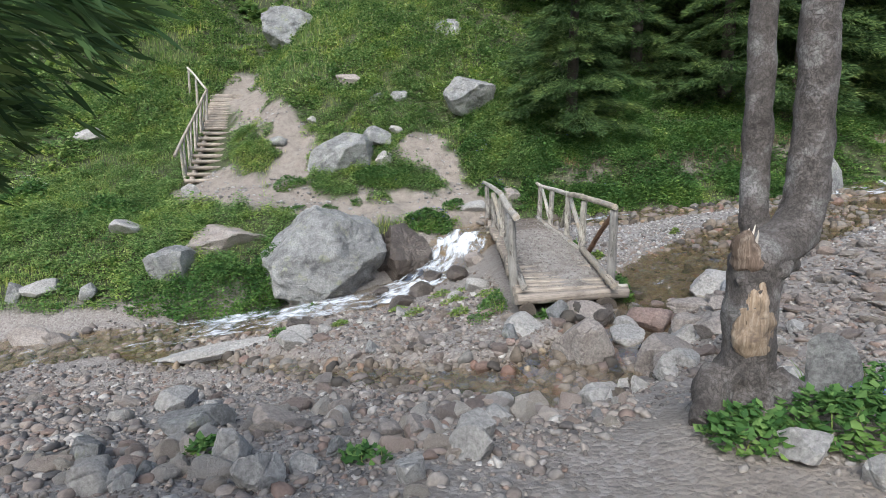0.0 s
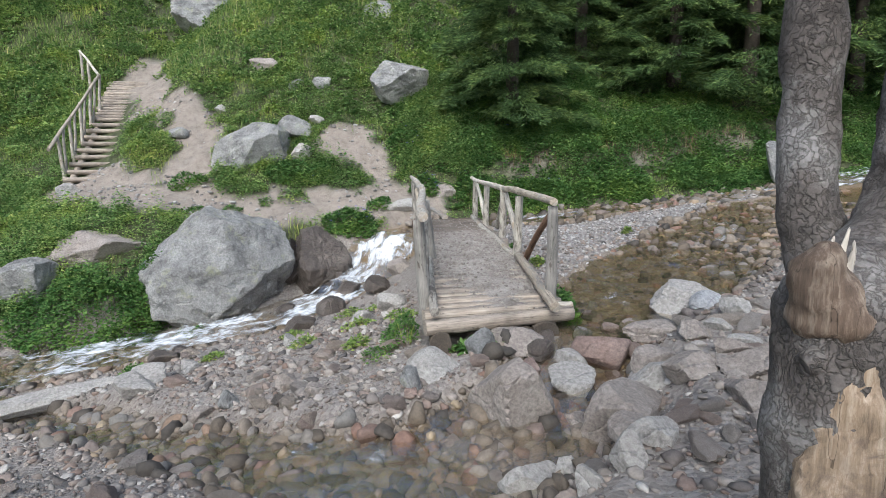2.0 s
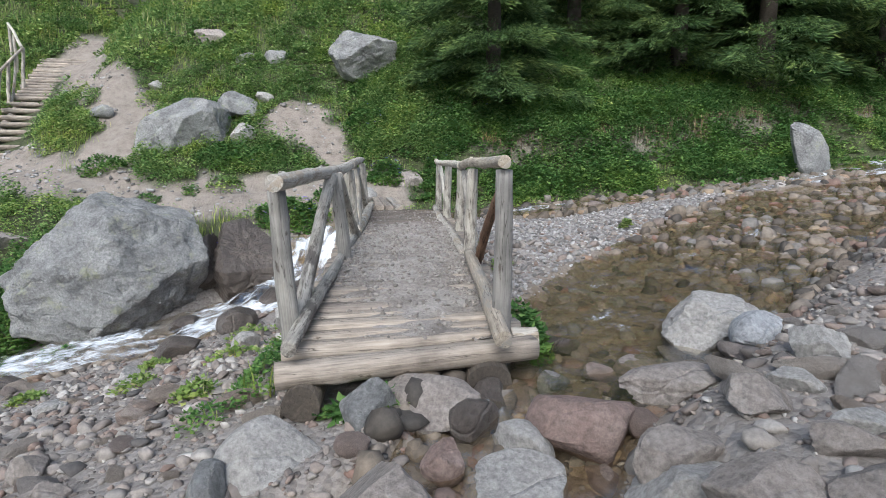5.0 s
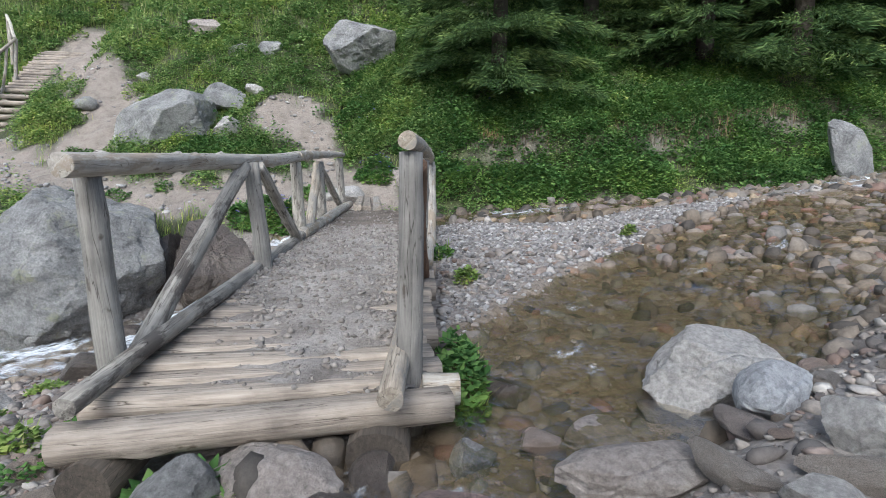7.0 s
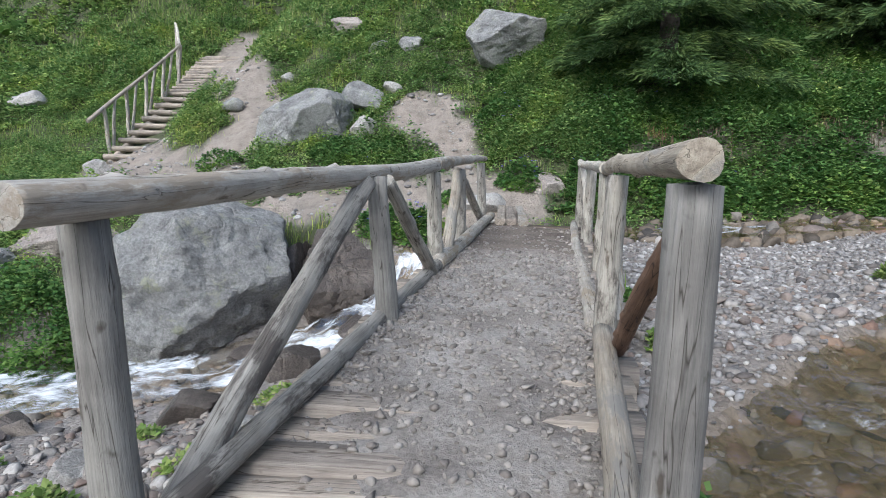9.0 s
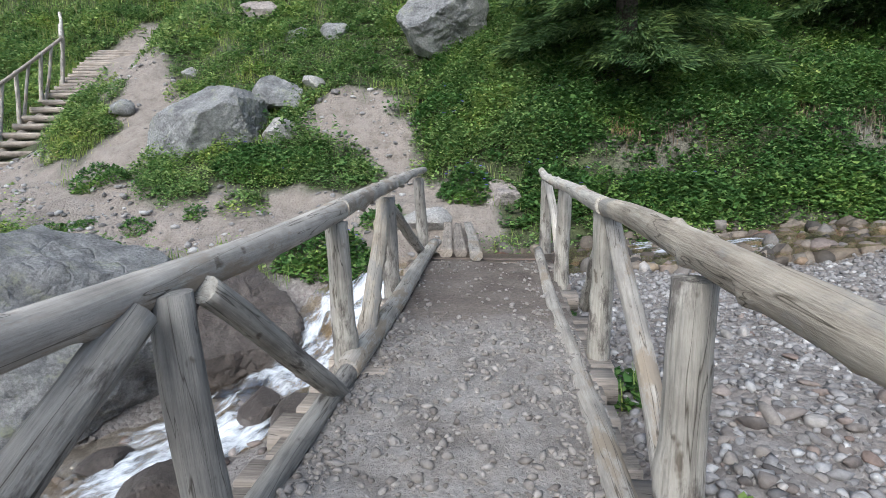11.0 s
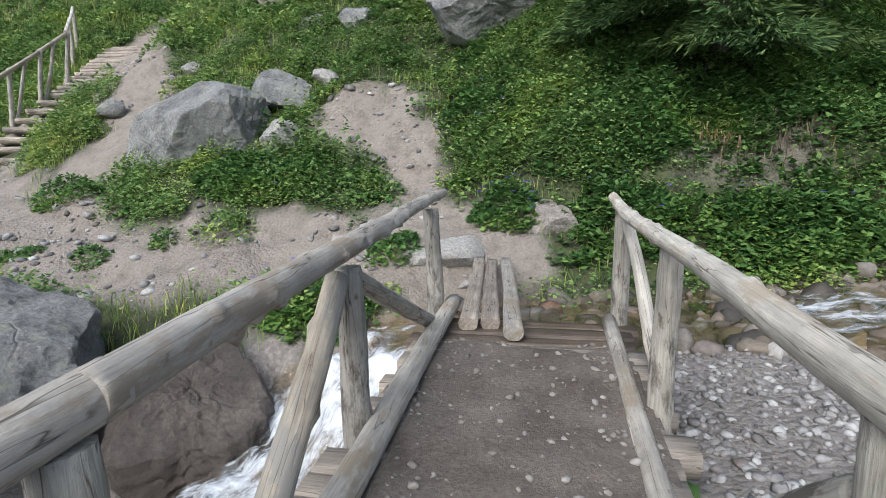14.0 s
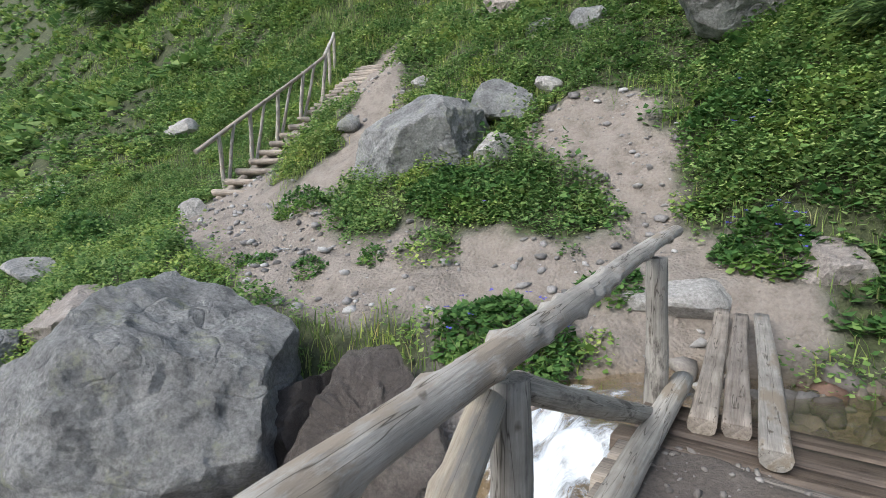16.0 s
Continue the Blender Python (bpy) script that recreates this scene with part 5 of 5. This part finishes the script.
lay([(-7.95, 10.25, 0.37, 0.21, "B"), (-7.4, 10.19, 0.21, 0.16, "B"), (2.53, 3.66, 0.12, 0.09, "P"), (2.28, 2.88, 0.14, 0.2, "G"), (1.8, 2.3, 0.14, 0.06, "P"), (1.95, 2.05, 0.07, 0.06, "P"), (-7.79, 13.52, 0.41, 0.17, "P"),
     (-7.56, 11.54, 0.24, 0.15, "G"), (-8.58, 11.52, 0.36, 0.18, "P"), (-9.04, 11.41, 0.24, 0.24, "G"), (2.18, 6.14, 0.16, 0.11, "W"), (3.9, 7.57, 0.15, 0.11, "G"), (2.74, 5.73, 0.18, 0.12, "B")], 340)
lay([(2.8, 5.3, 0.17, 0.11, "B"), (3.15, 5.15, 0.19, 0.09, "B"), (2.9, 4.75, 0.19, 0.06, "B"), (3.2, 5.45, 0.12, 0.05, "B"), (3.1, 4.7, 0.07, 0.06, "P"), (3.4, 4.96, 0.1, 0.06, "P"), (2.2, 4.75, 0.17, 0.08, "B"), (2.01, 5.41, 0.11, 0.07, "B"),
     (2.08, 5.67, 0.11, 0.07, "D"), (1.95, 6.47, 0.11, 0.09, "B"), (2.14, 6.62, 0.13, 0.1, "D"), (1.78, 6.5, 0.22, 0.13, "B"), (1.43, 6.42, 0.13, 0.11, "G"), (2.51, 6.75, 0.11, 0.07, "G")], 360)
lay([(3.09, 6.87, 0.14, 0.08, "B"), (2.69, 7.37, 0.16, 0.06, "D"), (3.69, 6.27, 0.13, 0.09, "P"), (3.39, 6.0, 0.11, 0.05, "P"), (3.36, 5.58, 0.12, 0.04, "P"), (3.12, 5.86, 0.15, 0.06, "B"), (0.84, 5.95, 0.12, 0.09, "G"), (0.85, 5.84, 0.06, 0.03, "R"),
     (-2.08, 7.6, 0.2, 0.13, "W"), (-1.78, 8.28, 0.12, 0.07, "P"), (-1.04, 8.03, 0.15, 0.06, "P"), (-0.82, 6.57, 0.1, 0.08, "G"), (-1.02, 6.57, 0.1, 0.07, "B"), (-0.26, 6.56, 0.1, 0.07, "B")], 380)
lay([(0.04, 6.23, 0.07, 0.06, "B"), (-0.05, 6.21, 0.07, 0.04, "B"), (-0.27, 6.23, 0.08, 0.05, "D"), (0.6, 9.09, 0.23, 0.13, "P"), (0.24, 8.65, 0.14, 0.08, "P"), (-0.68, 9.5, 0.24, 0.09, "D"), (-0.33, 10.6, 0.3, 0.12, "D"), (-2.33, 9.5, 0.16, 0.07, "D"),
     (-2.42, 9.2, 0.19, 0.08, "D"), (-0.59, 8.37, 0.12, 0.08, "P"), (-0.2, 11.9, 0.25, 0.16, "D"), (0.75, 12.1, 0.22, 0.16, "B"), (0.4, 11.4, 0.22, 0.15, "D"), (-1.2, 11.2, 0.25, 0.12, "D")], 400)

cobbles = [boulder("cobble", (1, 0.8, 0.62), 500 + k, COBBLE, 3, 9, 0.025, 0.97) for k in range(8)]
for ob in cobbles:
    tagged(ob, "rounded river cobble on the stony bed", "stone", "cobbles of the stream bed")


def stony(x, y):
    """How stony the valley floor is, 0 to 1."""
    return (1 - green(x, y)) * (1 - trail(x, y)) * ramp(0.0, 0.9, y - np.interp(x, [-3, 0.4, 1.3, 2.6], [1.3, 1.5, 2.9, 3.6])) * (1 - ramp(13.2, 14.6, y)) * ramp(0, 0.15, along(STREAM, x, y)[0] - along(STREAM, x, y)[1][1]) * np.where((x > 0.95) & (x < 2.42) & (y > 6.5) & (y < 13), 0.0, 1.0)


x, y = scatter(900, -6, 6.5, 2.6, 10, lambda x, y: stony(x, y) * np.clip(0.4 + 0.6 * fuzz(x, y, 1.0, 45), 0.1, 1) * np.exp(-((y - 5.2) / 3.0) ** 2))
for k, (cx, cy, cz) in enumerate(zip(x[:280], y[:280], land(x, y)[:280])):
    s = rs.uniform(0.045, 0.13)
    m = pose(cx, cy, cz + s * 0.25, rs.uniform(-15, 15), rs.uniform(-15, 15), rs.uniform(0, 360)) @ Matrix.Diagonal((s, s, s * rs.uniform(0.7, 1.1), 1))
    if k < 8:
        cobbles[k].matrix_basis = m
    else:
        ob = copy_thing(cobbles[k % 8], m)
        ob.scale = m.to_scale()


def brooky(x, y):
    d, (zw, hw) = along(BROOK, x, y)
    return 1 - ramp(0, 0.3, d - hw)


def strew(count, kinds, box, where, low, high, squash, seed):
    """Copies of a few loose stones, strewn over part of the valley floor."""
    rnd = np.random.RandomState(seed)
    x, y = scatter(count * 12, *box, where)
    x, y = x[:count], y[:count]
    for k, (cx, cy, cz) in enumerate(zip(x, y, land(x, y))):
        q = low + (high - low) * rnd.uniform() ** 1.8
        m = pose(cx, cy, cz + q * squash * 0.3, rnd.uniform(-14, 14), rnd.uniform(-14, 14), rnd.uniform(0, 360)) @ Matrix.Diagonal((q, q, q * squash * rnd.uniform(0.8, 1.25), 1))
        ob = kinds[k] if k < len(kinds) else copy_thing(kinds[k % len(kinds)], m)
        ob.matrix_basis = m


pale_stones = [tagged(boulder("pale_stone", (1, 0.78, 0.8), 530 + k, LOOSE_PALE, 3, 8, 0.025, 0.97), "pale angular stone at the path's edge", "stone", "pale stones along the path") for k in range(6)]
strew(75, pale_stones, (-2.8, 1.6, 1.7, 3.9), lambda x, y: stony(x, y), 0.05, 0.13, 0.85, 91)
flat_stones = [tagged(boulder("flat_stone", (1, 0.72, 0.6), 550 + k, COBBLE, 3, 9, 0.025, 0.97), "flat brownish stone lying on the gravel", "stone", "flat stones beside the brook") for k in range(6)]
strew(100, flat_stones, (2.3, 6.6, 4.2, 8.2), lambda x, y: stony(x, y) * (1 - 0.8 * brooky(x, y)), 0.05, 0.16, 0.6, 92)


def pebble_material(name, stops):
    m, n, l, b = shader(name, 0.75)
    geo = n.new("ShaderNodeNewGeometry")
    col = ramp_node(n, l, geo.outputs["Random Per Island"], stops).outputs[0]
    fine = noise_node(n, l, 30, 6, 0.7)
    grain = ramp_node(n, l, fine.outputs[0], [(0.3, (0.65, 0.65, 0.65)), (0.7, (1.2, 1.2, 1.2))]).outputs[0]
    l.new(mix_node(n, l, 1.0, col, grain, "MULTIPLY"), b.inputs["Base Color"])
    bump_node(n, l, b, fine.outputs[0], 0.5, 0.01)
    return m


BED_STONE = pebble_material("mixed_bed_stone", [(0, (0.07, 0.066, 0.064)), (0.2, (0.17, 0.14, 0.122)), (0.4, (0.22, 0.203, 0.185)), (0.6, (0.27, 0.235, 0.205)), (0.8, (0.18, 0.125, 0.1)), (0.92, (0.33, 0.305, 0.28)), (1, (0.42, 0.4, 0.37))])
BAR_STONE = pebble_material("pale_bar_gravel", [(0, (0.12, 0.112, 0.108)), (0.4, (0.225, 0.213, 0.206)), (0.8, (0.31, 0.298, 0.29)), (1, (0.46, 0.45, 0.435))])
DECK_STONE = pebble_material("trodden_gravel", [(0, (0.15, 0.13, 0.115)), (0.5, (0.25, 0.225, 0.2)), (0.9, (0.29, 0.265, 0.24)), (1, (0.34, 0.315, 0.29))])
BROOK_STONE = pebble_material("brown_brook_stone", [(0, (0.045, 0.04, 0.035)), (0.3, (0.13, 0.103, 0.076)), (0.55, (0.2, 0.165, 0.13)), (0.8, (0.16, 0.152, 0.14)), (0.93, (0.18, 0.105, 0.078)), (1, (0.3, 0.24, 0.16))])


def unit_stones(level, kinds, seed):
    rnd = np.random.RandomState(seed)
    bm = bmesh.new()
    bmesh.ops.create_icosphere(bm, subdivisions=level, radius=1)
    co, fc = np.array([v.co for v in bm.verts]), np.array([[v.index for v in f.verts] for f in bm.faces])
    bm.free()
    out = []
    for _ in range(kinds):
        nrm = rnd.normal(size=(9, 3))
        nrm /= np.linalg.norm(nrm, axis=1)[:, None]
        r = np.ones(len(co))
        for a in nrm:
            k = co @ a
            r = np.minimum(r, np.where(k > 0.1, rnd.uniform(0.38, 0.75) / np.maximum(k, 0.1), 9))
        out.append(co * (r / np.percentile(r, 80) * rnd.uniform(0.95, 1.05, len(co)))[:, None])
    return np.array(out), fc


def stone_field(name, x, y, z, size, level, material, label, flat=0.6, seed=1):
    """Many stones joined into one sheet of stuff."""
    rnd = np.random.RandomState(seed)
    shapes, fc = unit_stones(level, 12, seed)
    n = len(x)
    sh = shapes[rnd.randint(0, 12, n)] * (size[:, None] * np.stack([rnd.uniform(0.8, 1.3, n), rnd.uniform(0.6, 1, n), rnd.uniform(0.45, 0.8, n) * flat / 0.6], -1))[:, None, :]
    a = rnd.uniform(0, 6.283, n)
    c, s = np.cos(a)[:, None], np.sin(a)[:, None]
    tilt = rnd.uniform(-0.3, 0.3, n)[:, None]
    vx, vy, vz = sh[..., 0], sh[..., 1], sh[..., 2] + sh[..., 0] * tilt
    v = np.stack([c * vx - s * vy + x[:, None], s * vx + c * vy + y[:, None], vz + (z + size * 0.15)[:, None]], -1)
    f = fc[None] + (np.arange(n) * shapes.shape[1])[:, None, None]
    return tagged(sheet(name, v.reshape(-1, 3), f.reshape(-1, 3), material), label, "stones", kind="stuff")


x, y = scatter(72000, -7, 8, 1.6, 12.5, lambda x, y: stony(x, y) * (1 - brooky(x, y)) * np.clip(0.5 + 0.6 * fuzz(x, y, 0.8, 46), 0.15, 1) * np.exp(-(np.clip(y - 6, 0, 9) / 4.0) ** 2))
stone_field("bed_stones", x, y, land(x, y), rs.uniform(0.1, 1, len(x)) ** 3 * 0.055 + 0.009, 2, BED_STONE, "loose stones strewn over the dry stream bed", seed=2)
x, y = scatter(34000, -4, 9, 4.2, 12.5, lambda x, y: brooky(x, y) * np.where((x > 1.0) & (x < 2.3) & (y > 7.2), 0, 1))
stone_field("brook_stones", x, y, land(x, y) - 0.07 * (1 - ramp(3.9, 5.0, x)) * ramp(2.0, 2.6, x), rs.uniform(0.1, 1, len(x)) ** 2 * 0.09 + 0.026, 2, BROOK_STONE, "brown and ochre stones in the shallow brook", 0.85, seed=3)
x, y = scatter(26000, -5, 6, 2.2, 10, lambda x, y: stony(x, y) * np.exp(-(np.clip(y - 4.5, 0, 9) / 3.5) ** 2))
stone_field("bed_gravel", x[:9000], y[:9000], land(x[:9000], y[:9000]), rs.uniform(0.01, 0.028, min(len(x), 9000)), 1, BED_STONE, "fine gravel between the stones", seed=4)
x, y = scatter(14500, 2.3, 8, 7.8, 13.4, lambda x, y: stony(x, y) * (1 - brooky(x, y)) * np.clip(1.3 - 0.12 * np.hypot(x - 2.5, y - 9.5), 0.2, 1))
stone_field("bar_gravel", x, y, land(x, y), rs.uniform(0.15, 1, len(x)) ** 2 * 0.032 + 0.012, 1, BAR_STONE, "pale washed gravel bar beside the bridge", seed=5)
x, y = scatter(13000, 1.14, 2.26, 6.85, 12.6, lambda x, y: (0.45 + 0.55 * ramp(7.0, 8.2, y)) * (0.4 + 0.6 * ramp(0.25, 0.5, np.abs(x - 1.7))) * (1 - 0.85 * ramp(10.2, 10.9, y)))
stone_field("deck_gravel", x, y, deck_earth(x, y), rs.uniform(0.1, 1, len(x)) ** 3 * 0.022 + 0.006, 1, DECK_STONE, "small gravel trodden into the bridge deck", seed=6)
x, y = scatter(5200, -7.5, 1.5, 13, 20, lambda x, y: trail(x, y) * np.clip(fuzz(x, y, 0.5, 47) + 0.4, 0.05, 1))
stone_field("trail_stones", x, y, land(x, y), rs.uniform(0.1, 1, len(x)) ** 3 * 0.07 + 0.012, 1, BAR_STONE, "loose stones on the dirt trail", seed=8)
x, y = scatter(900, -8, 9, 9, 14.6, lambda x, y: 1 - ramp(0.0, 0.35, np.abs(along(STREAM, x, y)[0] - along(STREAM, x, y)[1][1])))
stone_field("stream_stones", x, y, land(x, y), rs.uniform(0.2, 1, len(x)) ** 1.5 * 0.13 + 0.03, 1, BED_STONE, "wet stones along the stream's edges", seed=9)
x, y = scatter(6500, -2.5, 3.5, 0.3, 3.4, lambda x, y: np.clip(0.35 + 0.8 * fuzz(x, y, 0.6, 48), 0.05, 1))
stone_field("path_pebbles", x, y, land(x, y), rs.uniform(0.1, 1, len(x)) ** 3 * 0.03 + 0.006, 1, DECK_STONE, "pebbles on the trodden path", seed=10)
x, y = scatter(2600, -9, -1.5, 8, 11.5, lambda x, y: 0.5 * (1 - ramp(0.0, 0.3, along(STREAM, x, y)[0] - along(STREAM, x, y)[1][1])))
stone_field("shallows_stones", x, y, land(x, y), rs.uniform(0.2, 1, len(x)) ** 2 * 0.12 + 0.03, 1, BED_STONE, "grey stones in the shallow stream", seed=11)
x, y = scatter(2600, 1.3, 10.5, 13.0, 15.2, lambda x, y: 1 - ramp(0.0, 0.25, along(STREAM, x, y)[0] - along(STREAM, x, y)[1][1]))
stone_field("upstream_stones", x, y, land(x, y), rs.uniform(0.15, 1, len(x)) ** 2 * 0.13 + 0.03, 2, BROOK_STONE, "brown stones in the shallow upper stream", 0.8, seed=12)
